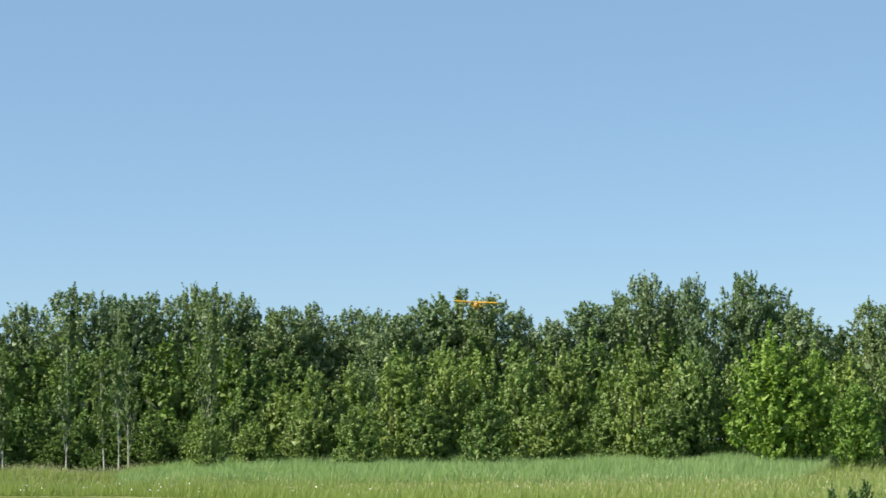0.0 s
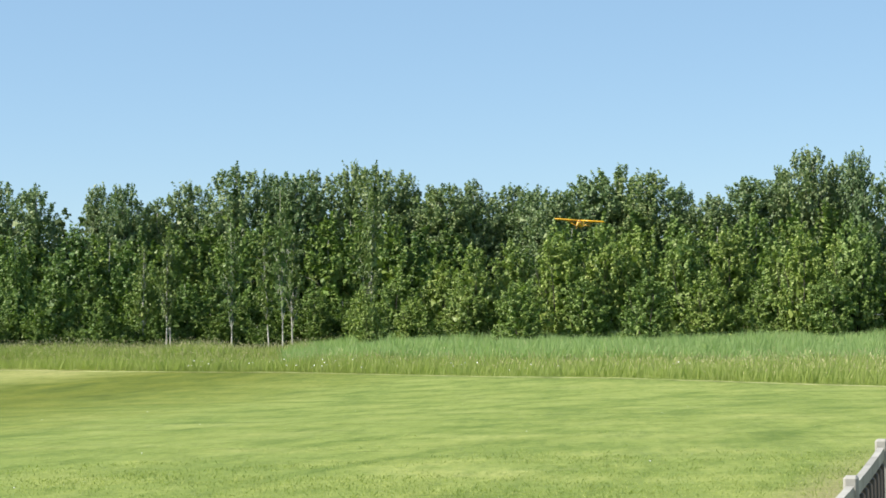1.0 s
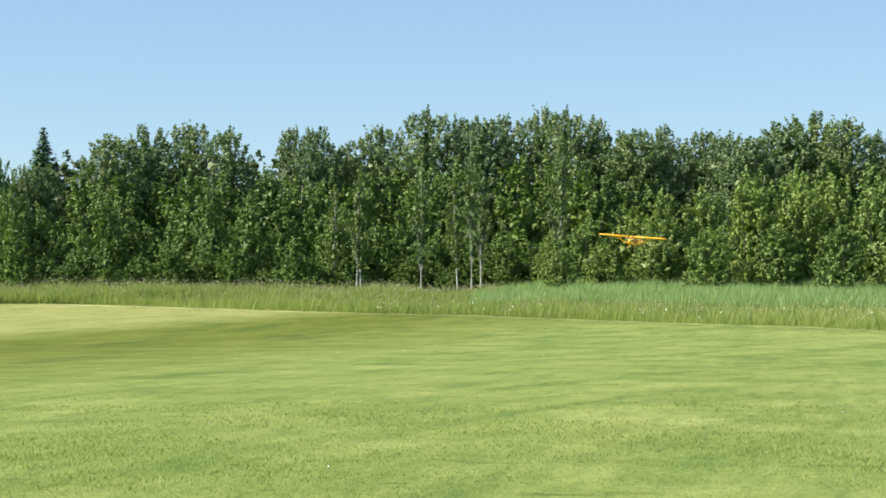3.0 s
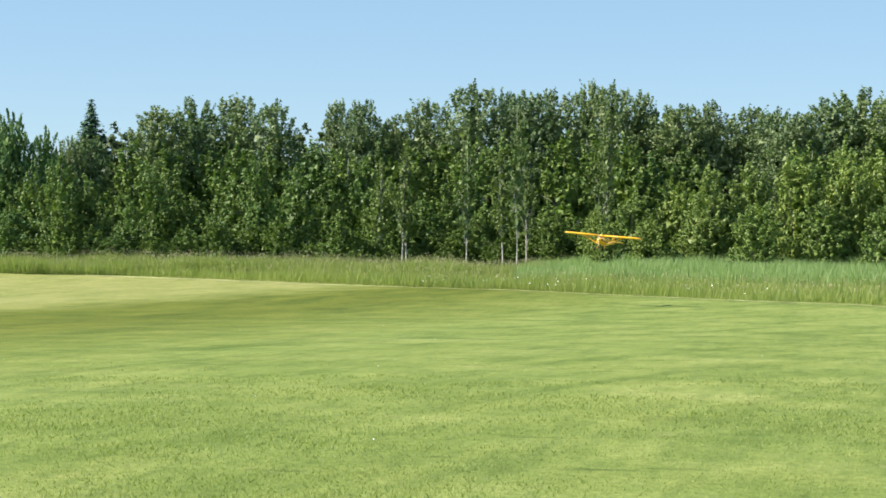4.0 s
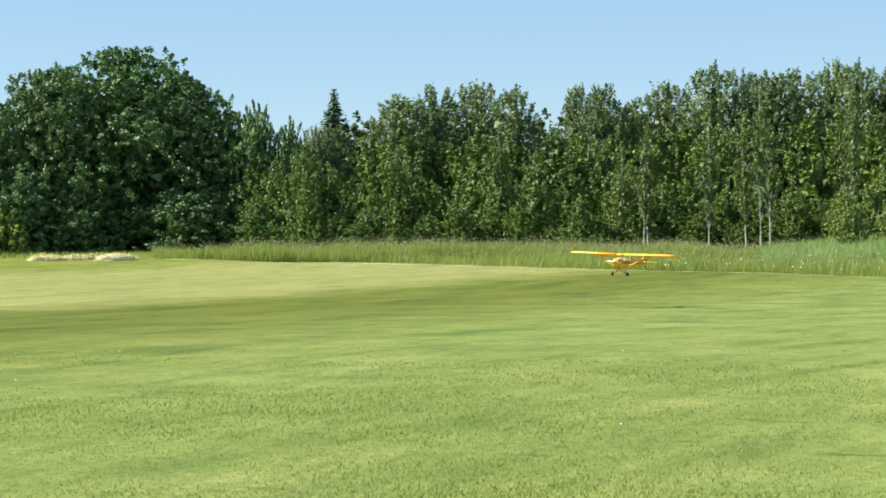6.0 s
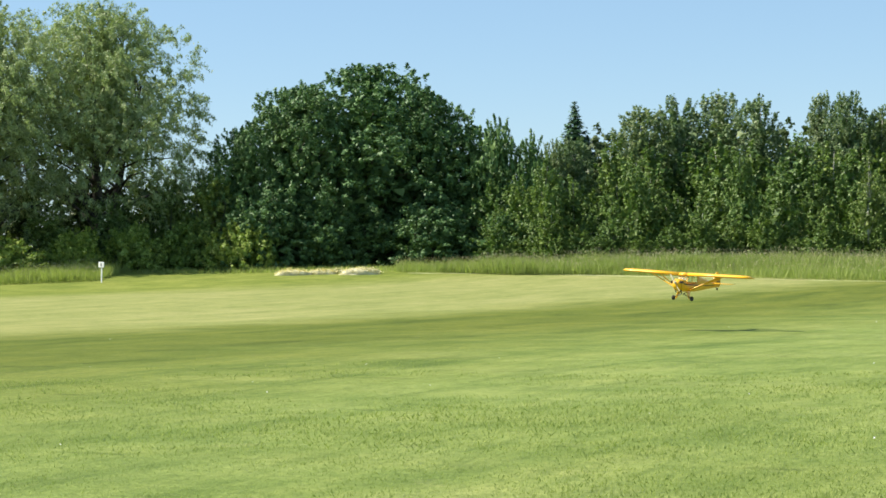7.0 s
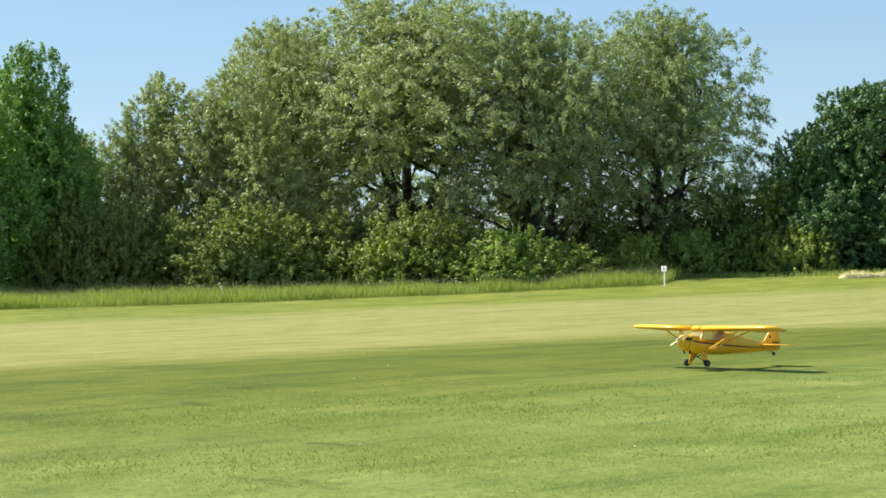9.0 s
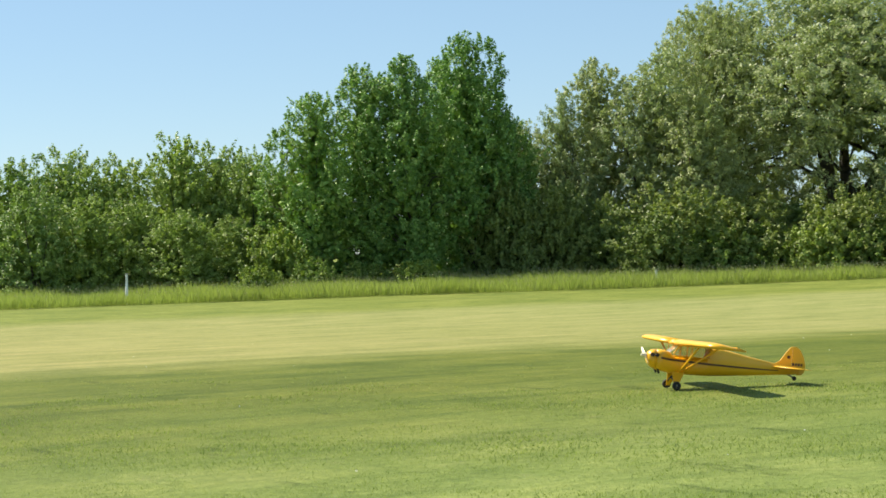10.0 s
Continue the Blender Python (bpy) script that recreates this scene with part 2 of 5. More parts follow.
M_YELLOW = plain("yellow_covering", (0.88, 0.445, 0.011), 0.32, 0, 0.06, 3.0, 0, 0.55)
M_BLACK = plain("black_rubber", (0.02, 0.02, 0.02), 0.75, 0, 0.3, 9.0)
M_ENGINE = plain("dark_engine_metal", (0.05, 0.048, 0.045), 0.5, 0.6, 0.3, 20.0)
M_STRIPE = plain("dark_stripe", (0.09, 0.035, 0.015), 0.45, 0, 0.1, 5.0)
M_PROP = plain("cream_propeller", (0.74, 0.64, 0.4), 0.4, 0, 0.08, 6.0)
M_STEEL = plain("grey_steel", (0.3, 0.3, 0.3), 0.45, 0.8, 0.2, 9.0)
M_WHITE = plain("white_paint", (0.78, 0.78, 0.75), 0.6, 0, 0.08, 5.0)
M_POST = plain("weathered_wood", (0.31, 0.295, 0.26), 0.85, 0, 0.3, 6.0, 0.004)
M_BOARD = plain("dark_weathered_board", (0.05, 0.043, 0.038), 0.85, 0, 0.35, 5.0, 0.004)
M_WIRE = plain("rusty_wire", (0.09, 0.075, 0.065), 0.6, 0.6, 0.3, 30.0)
M_HAY = plain("dry_hay", (0.56, 0.515, 0.32), 0.95, 0, 0.3, 2.5, 0.03)
M_STRAW = plain("dry_clippings", (0.36, 0.37, 0.15), 0.95, 0, 0.35, 1.2, 0.01)
M_GLASS, _t, _p = nodes_of("clear_glazing")
_p.inputs["Transmission Weight"].default_value, _p.inputs["Roughness"].default_value, _p.inputs["IOR"].default_value = 0.92, 0.05, 1.2
_p.inputs["Base Color"].default_value = (0.93, 0.88, 0.74, 1)


# ---- mesh helpers ----
def link_mesh(name, mesh, material, parent=None, label=""):
    mesh.materials.append(material)
    ob = new(name, mesh)
    if parent is not None:
        ob.parent = parent
    if label:
        ob["label"] = label
    return ob


def part(name, bm, material, parent, label="", smooth=False):
    """Links a bmesh as one mesh object under a thing or a part."""
    mesh = bpy.data.meshes.new(name)
    bm.to_mesh(mesh)
    bm.free()
    if smooth:
        mesh.shade_smooth()
    return link_mesh(name, mesh, material, parent, label)


def raw(name, verts, faces, material, parent=None, label=""):
    mesh = bpy.data.meshes.new(name)
    mesh.from_pydata(verts, [], faces)
    mesh.update()
    return link_mesh(name, mesh, material, parent, label)


def quads_mesh(name, v):
    """A mesh of loose quads or triangles from an array (n, 4 or 3, 3)."""
    n, c = v.shape[:2]
    mesh = bpy.data.meshes.new(name)
    mesh.vertices.add(n * c)
    mesh.vertices.foreach_set("co", v.reshape(-1).astype(np.float32))
    mesh.loops.add(n * c)
    mesh.loops.foreach_set("vertex_index", np.arange(n * c, dtype=np.int32))
    mesh.polygons.add(n)
    mesh.polygons.foreach_set("loop_start", np.arange(0, n * c, c, dtype=np.int32))
    mesh.update(calc_edges=True)
    return mesh


def tube(bm, pts, radii, sides=6, closed=True):
    rings = []
    for i, (p, r) in enumerate(zip(pts, radii)):
        a, b = Vector(pts[max(0, i - 1)]), Vector(pts[min(len(pts) - 1, i + 1)])
        q = (b - a).to_track_quat("Z", "Y")
        rings.append([bm.verts.new(Vector(p) + q @ Vector((r * math.cos(k * math.tau / sides), r * math.sin(k * math.tau / sides), 0))) for k in range(sides)])
    for u, w in zip(rings, rings[1:]):
        for k in range(sides):
            bm.faces.new((u[k], u[(k + 1) % sides], w[(k + 1) % sides], w[k]))
    if closed:
        bm.faces.new(rings[0][::-1])
    bm.faces.new(rings[-1])
    return rings


def box(bm, size, m, bevel=0.0):
    made = bmesh.ops.create_cube(bm, size=1.0, matrix=m @ Matrix.Diagonal((*size, 1)))
    if bevel:
        edges = {e for v in made["verts"] for e in v.link_edges}
        bmesh.ops.bevel(bm, geom=list(edges), offset=bevel, segments=1, affect="EDGES")


# ---- the ground ----
def smooth_step(x):
    x = np.clip(x, 0.0, 1.0)
    return x * x * (3 - 2 * x)


def ground_height(x, y):
    """The field falls gently away from the filmer, rises again to the woods, with a bank before the thicket."""
    d = np.hypot(x, y)
    az = np.degrees(np.arctan2(-x, np.maximum(y, 1e-6)))
    z = -0.64 * smooth_step((d - 16) / 46) + 0.56 * smooth_step((d - 88) / 24)
    front = np.where(y > 0, 1.0, 0.0)
    return z + 0.42 * front * smooth_step((10.5 - az) / 4) * smooth_step((d - 82) / 9)


def on_ground(az, d):
    x, y = -d * math.sin(radians(az)), d * math.cos(radians(az))
    return x, y, float(ground_height(x, y))


def build_ground():
    radii = [0.0] + [2.0 * 1.045 ** i for i in range(100)] + [200, 400, 900, 2500]
    radii = sorted(set(round(r, 3) for r in radii if r < 170)) + [200, 400, 900, 2500]
    n = 180
    ang = np.linspace(0, math.tau, n, endpoint=False)
    verts, faces = [(0.0, 0.0, 0.0)], []
    for r in radii[1:]:
        xs, ys = -r * np.sin(ang), r * np.cos(ang)
        verts += [tuple(map(float, c)) for c in zip(xs, ys, ground_height(xs, ys))]
    for k in range(n):
        faces.append((0, 1 + k, 1 + (k + 1) % n))
    for i in range(len(radii) - 2):
        a, b = 1 + i * n, 1 + (i + 1) * n
        for k in range(n):
            faces.append((a + k, b + k, b + (k + 1) % n, a + (k + 1) % n))
    ob = raw("ground", verts, faces, M_TURF)
    ob.data.shade_smooth()
    tagged(ob, "mown grass flying field with a dry pale landing strip", "field", kind="structure")


build_ground()


# ---- trees ----
def leaf_quads(rng, centres, normals, length, width, droop=0.0, curl=0.95):
    """One three-cornered leaf round each centre, facing more or less along its normal."""
    n = len(centres)
    nor = normals + rng.normal(0, curl, (n, 3))
    nor /= np.linalg.norm(nor, axis=1, keepdims=True) + 1e-9
    run = rng.normal(0, 1, (n, 3))
    run[:, 2] -= droop
    run -= nor * (run * nor).sum(1, keepdims=True)
    run /= np.linalg.norm(run, axis=1, keepdims=True) + 1e-9
    side = np.cross(nor, run)
    k = rng.uniform(0.65, 1.35, (n, 1))
    a, b = run * length * k * 0.5, side * width * k * 0.5
    return np.stack([centres - a + b, centres + a, centres - a - b], 1)


def spray_leaves(rng, spots, axes, lengths, radii, per, length, width, droop=0.0):
    """Leaves along tapering sprays that start at the spots and run along the axes."""
    idx = np.repeat(np.arange(len(spots)), per)
    u = rng.uniform(0, 1, len(idx)) ** 0.85
    off = rng.normal(0, 0.55, (len(idx), 3)) * (radii[idx] * (1.05 - 0.75 * u))[:, None]
    c = spots[idx] + axes[idx] * (lengths[idx] * u)[:, None] + off
    c[:, 2] -= droop * lengths[idx] * u ** 2.2
    facing = off / (radii[idx] + 1e-6)[:, None] + 0.7 * axes[idx] + np.array([0, 0, 0.25])
    return leaf_quads(rng, c, facing, length, width, droop, 0.65)


def crown_spots(rng, n, height, width, base, shape, lobes=0, ragged=0.0):
    """Places of the sprays inside the outline of a crown: shape(u) is the half width at u of its height."""
    out = []
    ph = rng.uniform(0, math.tau)
    lob = [(rng.uniform(0, math.tau), rng.uniform(0.25, 0.95), rng.uniform(0.1, 0.3)) for _ in range(lobes)]
    for k in range(0 if ragged else int(n * 0.025)):
        a, r = rng.uniform(0, math.tau), rng.uniform(0.0, 0.5) * shape(0.93)
        out.append((r * width / 2 * math.cos(a), r * width / 2 * math.sin(a), height * rng.uniform(0.95, 1.0) - 0.25 * r * (height - base)))
    while len(out) < n:
        u = rng.uniform(0, 1)
        a = rng.uniform(0, math.tau)
        r = shape(u) * rng.uniform(0.2, 1.0) ** 0.5
        for la, lu, lr in lob:
            r *= 1 + lr * math.exp(-((u - lu) / 0.16) ** 2) * math.cos(a - la)
        r *= 1 + 0.16 * math.sin(3 * a + 9 * u) * math.sin(17 * u)
        if rng.uniform(0, 1) > 0.25 + shape(u):
            continue
        z = base + u * (height - base)
        if ragged:
            z *= 1 - ragged * (0.5 + 0.3 * math.sin(2 * a + ph) + 0.2 * math.sin(5 * a + 2 * ph) + 0.25 * math.sin(7 * r * math.cos(a + ph)))
            r *= 1 + 0.5 * ragged * math.sin(3 * a + 3 * ph)
        out.append((r * width / 2 * math.cos(a), r * width / 2 * math.sin(a), z))
    return np.array(out)


def lobe_spots(rng, n, height, width, base, shape, lobes, size, stretch):
    """Places of the sprays on the rounded boughs that make up a crown, with the way out of each bough."""
    mids, rads = [], []
    for k in range(lobes):
        u = ((k + rng.uniform(0.2, 0.8)) / lobes) ** 0.9
        a = k * 2.4 + rng.uniform(-0.5, 0.5)
        rad = width * size * rng.uniform(0.75, 1.25)
        r = max(0.0, shape(u) * width / 2 - rad * 0.8) * rng.uniform(0.75, 1.05)
        mids.append((r * math.cos(a), r * math.sin(a), min(base + u * (height - base), height - rad * stretch * 0.8)))
        rads.append(rad)
    mids, rads = np.array(mids), np.array(rads)
    pick_lobe = rng.choice(lobes, n, p=rads ** 2 / (rads ** 2).sum())
    d = rng.normal(0, 1, (n, 3))
    d += np.concatenate([mids[pick_lobe][:, :2] / (width / 2), np.full((n, 1), 0.25)], 1) * 0.9
    d /= np.linalg.norm(d, axis=1, keepdims=True)
    spots = mids[pick_lobe] + d * rads[pick_lobe][:, None] * np.array([1, 1, stretch]) * rng.uniform(0.7, 1.0, (n, 1))
    spots[:, 2] = np.maximum(spots[:, 2], base * 0.8)
    return spots, d


def build_crown(rng, kind):
    """Leaves of one tree, and the places to which its limbs reach."""
    h, w, base, shape, sprays, per, ll, lw, _limbs, _thick, _forks = KINDS[kind]
    lobes, size, stretch, part_lobed, rise, reach, thin, droop, ragged = FORMS[kind]
    n_lobed = int(sprays * part_lobed)
    loose = crown_spots(rng, sprays - n_lobed, h, w, base, shape, 6, ragged)
    out = loose / np.array([w / 2, w / 2, 1.0])
    out[:, 2] = 0.0
    spots, axes = loose, out
    if n_lobed:
        on_lobes, ways = lobe_spots(rng, n_lobed, h, w, base, shape, lobes, size, stretch)
        spots, axes = np.concatenate([loose, on_lobes]), np.concatenate([out, ways])
    if kind == "willow":
        # open below the dome, so that the limbs show
        r = np.hypot(spots[:, 0], spots[:, 1]) / (w / 2)
        keep = (spots[:, 2] > h * (0.46 - 0.22 * r)) | (rng.uniform(0, 1, len(r)) < 0.45)
        spots, axes = spots[keep], axes[keep]
    axes = axes + np.array([0, 0, rise]) + rng.normal(0, 0.28, axes.shape)
    axes /= np.linalg.norm(axes, axis=1, keepdims=True)
    lengths = reach * rng.uniform(0.55, 1.35, len(spots))
    leaves = spray_leaves(rng, spots, axes, lengths, thin * rng.uniform(0.7, 1.3, len(spots)), per, ll, lw, droop)
    # coarser foliage deep inside
    m = int(len(leaves) * 0.06)
    pickd = rng.integers(0, len(spots), m)
    deep = spots[pickd] * np.concatenate([np.tile(rng.uniform(0.1, 0.72, (m, 1)), (1, 2)), rng.uniform(0.8, 0.97, (m, 1))], 1)
    if kind == "willow":
        deep = deep[deep[:, 2] > 0.42 * h]
        m = len(deep)
    if m:
        leaves = np.concatenate([leaves, leaf_quads(rng, deep, rng.normal(0, 1, (m, 3)), ll * 3.2, lw * 3.2)])
    # to the kind's own height and breadth
    c = leaves.mean(1)
    fz = h / np.quantile(c[:, 2], 0.9985)
    fr = w / 2 / np.quantile(np.hypot(c[:, 0], c[:, 1]), 0.975)
    f = np.array([fr, fr, fz])
    # leaves keep their size when the crown is fitted
    leaves = leaves - c[:, None, :] + (c * f)[:, None, :]
    leaves[:, :, 2] = np.maximum(leaves[:, :, 2], 0.0)
    return leaves, spots * f


def wood_mesh(rng, name, height, base, spots, limbs, thick, lean=0.25, forks=1, top=0.93):
    """Trunk or trunks with the limbs grown onto them, one skin."""
    bm = bmesh.new()
    first = None
    for f in range(forks):
        a = f * math.tau / max(1, forks) + rng.uniform(0, 1)
        spread = 0 if forks == 1 else 0.16 * height
        pts, rad = [], []
        for i in range(7):
            u = i / 6
            w = lean * u * u
            pts.append((math.cos(a) * (0.2 * (forks > 1) + spread * u ** 1.3) + rng.normal(0, 0.06) * height * 0.05 + w * math.cos(a), math.sin(a) * (0.2 * (forks > 1) + spread * u ** 1.3) + rng.normal(0, 0.06) * height * 0.05, -0.25 + u * (height * top * (1 if forks == 1 else 0.75) + 0.25)))
            rad.append(thick * (1 - 0.86 * u) * (1.3 if i == 0 else 1))
        rings = tube(bm, pts, rad)
        if first is None:
            first = rings[0][0]
        else:
            bm.faces.new((first, rings[0][0], rings[0][1]))
        for k in range(limbs // forks):
            s = Vector(spots[rng.integers(len(spots))])
            z0 = max(base * 0.6, min(s.z - 0.12 * height * rng.uniform(0.5, 1.6), height * 0.8))
            u = min(0.98, max(0.1, z0 / (pts[-1][2] + 1e-6)))
            j = min(5, int(u * 6))
            p0 = Vector(pts[j]).lerp(Vector(pts[j + 1]), u * 6 - j)
            mid = p0.lerp(s, 0.5) + Vector((0, 0, 0.04 * height)) + Vector(rng.normal(0, 0.12, 3))
            r0 = thick * (1 - 0.8 * u) * 0.45
            start = p0.lerp(mid, 0.12)
            limb = tube(bm, [start, p0.lerp(mid, 0.5) + Vector(rng.normal(0, 0.07, 3)), mid, s], [r0, r0 * 0.75, r0 * 0.5, r0 * 0.15], 5, False)
            root = min(rings[j] + rings[j + 1], key=lambda v: (v.co - start).length)
            for q in range(5):
                bm.faces.new((root, limb[0][(q + 1) % 5], limb[0][q]))
    mesh = bpy.data.meshes.new(name)
    bm.to_mesh(mesh)
    bm.free()
    mesh.shade_smooth()
    return mesh


def aspen_top(u):
    return max(0.04, 0.66 + 0.62 * u if u < 0.5 else 0.97 * max(0.0, 1 - ((u - 0.5) / 0.53) ** 1.7) ** 0.62)


def flame(u):
    return max(0.05, 0.7 + 0.8 * u if u < 0.34 else 0.97 * max(0.0, 1 - ((u - 0.34) / 0.68) ** 1.9) ** 0.7)


def ovate(u):
    return max(0.03, (math.sin(math.pi * min(1, 0.12 + 0.9 * u) ** 0.85)) ** 0.75)


def round_top(u):
    return max(0.05, math.sqrt(max(0, 1 - (1.05 * u - 0.3) ** 2 / 0.56)) if u > 0.3 else 0.82 + 0.6 * u)


def bushy(u):
    return max(0.06, math.sqrt(max(0.0, 1 - u ** 2.4)))


def umbrella(u):
    return max(0.08, math.sqrt(max(0.0, 1 - (1.25 * u - 0.35) ** 2 / 0.82)))


# kind: height, width, crown base, outline, sprays, leaves each, leaf length, leaf width, limbs, trunk, forks
KINDS = {
    "aspen": (10.0, 5.0, 1.6, aspen_top, 450, 25, 0.165, 0.122, 26, 0.13, 1),
    "backwood": (8.0, 6.5, 0.1, bushy, 110, 22, 0.34, 0.26, 8, 0.09, 2),
    "weed": (1.0, 0.7, 0.05, ovate, 26, 24, 0.11, 0.05, 6, 0.014, 3),
    "birch": (7.0, 1.8, 2.2, ovate, 55, 28, 0.13, 0.095, 26, 0.065, 1),
    "sapling": (5.5, 3.2, 0.1, ovate, 180, 25, 0.155, 0.115, 12, 0.05, 1),
    "lime_sapling": (6.0, 3.4, 0.3, ovate, 240, 32, 0.15, 0.11, 14, 0.055, 1),
    "thicket": (5.0, 3.5, 0.1, bushy, 250, 31, 0.145, 0.105, 18, 0.06, 3),
    "maple": (11.5, 11.0, 0.5, round_top, 1300, 38, 0.17, 0.13, 34, 0.26, 1),
    "maple_low": (5.0, 5.6, 0.1, bushy, 300, 36, 0.165, 0.125, 14, 0.09, 2),
    "poplar": (13.0, 7.2, 0.3, flame, 1200, 29, 0.145, 0.108, 30, 0.18, 1),
    "willow": (16.0, 17.0, 3.0, umbrella, 2000, 56, 0.18, 0.074, 64, 0.4, 3),
    "willow_low": (10.5, 7.5, 0.2, flame, 760, 36, 0.155, 0.075, 22, 0.14, 2),
    "shrub": (2.6, 4.6, 0.05, bushy, 210, 33, 0.14, 0.1, 12, 0.04, 3),
    "bush": (4.6, 6.2, 0.05, bushy, 380, 34, 0.15, 0.105, 14, 0.06, 3),
    "hedge": (8.0, 7.4, 0.1, bushy, 560, 34, 0.165, 0.11, 22, 0.09, 3),
}
# kind: boughs, bough size, bough stretch, share on boughs, rise, spray length, spray thickness, droop, ragged
FORMS = {
    "aspen": (9, 0.2, 1.5, 0.3, 1.0, 0.7, 0.2, 0.0, 0.0),
    "backwood": (6, 0.25, 1.2, 0.3, 0.7, 0.9, 0.5, 0.0, 0.1),
    "weed": (3, 0.3, 1.2, 0.0, 1.0, 0.25, 0.07, 0.0, 0.0),
    "birch": (4, 0.3, 1.4, 0.0, 0.7, 0.7, 0.2, 0.2, 0.0),
    "sapling": (6, 0.24, 1.5, 0.2, 1.1, 0.55, 0.16, 0.0, 0.1),
    "lime_sapling": (6, 0.24, 1.5, 0.3, 1.0, 0.6, 0.17, 0.0, 0.1),
    "thicket": (7, 0.24, 1.3, 0.35, 0.9, 0.5, 0.16, 0.0, 0.2),
    "maple": (40, 0.115, 1.1, 0.7, 0.55, 0.55, 0.24, 0.1, 0.0),
    "maple_low": (9, 0.22, 1.0, 0.6, 0.6, 0.5, 0.22, 0.1, 0.2),
    "poplar": (13, 0.14, 2.6, 0.85, 1.3, 0.55, 0.17, 0.0, 0.0),
    "willow": (30, 0.14, 0.9, 0.6, 0.4, 1.25, 0.3, 0.55, 0.0),
    "willow_low": (12, 0.18, 1.4, 0.5, 0.8, 0.8, 0.22, 0.3, 0.0),
    "shrub": (7, 0.2, 0.8, 0.4, 0.9, 0.42, 0.15, 0.0, 0.3),
    "bush": (10, 0.18, 1.0, 0.5, 0.8, 0.55, 0.18, 0.05, 0.25),
    "hedge": (12, 0.18, 1.1, 0.5, 0.85, 0.7, 0.2, 0.05, 0.25),
}
LABELS = {
    "aspen": ("tall aspen with a pale trunk and grey-green crown", "tree", "aspens along the field"),
    "backwood": ("added undergrowth bush far back in the woods, shade put into its dark leaf colour", "bush", "undergrowth of the woods"),
    "weed": ("dark green tall weed at the foot of the meadow grass", "weed", "weeds at the meadow"),
    "birch": ("slender birch with a white trunk and thin sparse crown", "tree", "birches before the woods"),
    "sapling": ("young bright green aspen growing at the woods' edge", "tree", "young trees along the field"),
    "lime_sapling": ("young aspen with bright lime-green leaves beside the thicket", "tree", "bright young aspens"),
    "thicket": ("leafy olive-green alder bush in a dense thicket", "bush", "alder bushes of the thicket"),
    "maple": ("broad dense dark green maple with deep shade below", "tree", "maples"),
    "maple_low": ("dark green maple bush filling the shade below larger trees", "bush", "maple bushes"),
    "poplar": ("tall dense green poplar beside the field", "tree", "poplars"),
    "willow": ("old spreading willow with pale feathery grey-green foliage", "tree", "willows"),
    "willow_low": ("smaller bushy willow with grey-green leaves down to the ground", "tree", "willows"),
    "shrub": ("low rounded yellow-green shrub in tall grass", "bush", "shrubs beside the field"),
    "bush": ("broad leafy yellow-green bush growing before the willows", "bush", "bushes beside the field"),
    "hedge": ("tall uneven olive-green hedge bush beside the field", "bush", "hedge bushes"),
    "spruce": ("narrow dark pointed spruce above the other trees", "tree", ""),
}
MODELS = {}


def model_meshes(kind, version):
    """Crown and wood of one of a kind's versions, built once."""
    if (kind, version) in MODELS:
        return MODELS[kind, version]
    rng = np.random.default_rng(100 * (sorted(LABELS).index(kind) + 1) + version)
    if kind == "spruce":
        quads, h = [], 12.0
        for i in range(96):
            u = i / 95
            z, r = 0.6 + (h - 0.66) * u, 1.72 * (1 - u) ** 1.08 + 0.03
            for a in rng.uniform(0, math.tau, int(22 * r) + 4):
                rr = r * rng.uniform(0.7, 1.05)
                t = np.linspace(0.4, 1, 4)[:, None] * rr
                c = np.concatenate([t * math.cos(a), t * math.sin(a), z - 0.3 * t + 0.1 * (t / r) ** 2], 1) + rng.normal(0, 0.03, (4, 3))
                size = min(0.3, 0.09 + 0.32 * r)
                quads.append(leaf_quads(rng, c, np.tile([math.cos(a), math.sin(a), 0.55], (4, 1)), size, size * 0.5, 0.8, 0.45))
        crown = quads_mesh("spruce_crown", np.concatenate(quads))
        bm = bmesh.new()
        tube(bm, [(0, 0, -0.2), (0, 0, 6), (0, 0, 11.9)], [0.17, 0.09, 0.012])
        wood = bpy.data.meshes.new("spruce_wood")
        bm.to_mesh(wood)
        bm.free()
    else:
        h, _w, base, _shape, _sprays, _per, _ll, _lw, limbs, thick, forks = KINDS[kind]
        leaves, spots = build_crown(rng, kind)
        crown = quads_mesh(kind + "_crown", leaves)
        wood = wood_mesh(rng, kind + "_wood", h, base, spots, limbs, thick, 0.25, forks)
    crown.materials.append(M_LEAF[kind])
    wood.materials.append(M_PALE_BARK if kind in ("aspen", "sapling", "lime_sapling", "birch") else M_DARK_BARK)
    MODELS[kind, version] = (crown, wood)
    return MODELS[kind, version]


COUNT = {}
pick = random.Random(7)


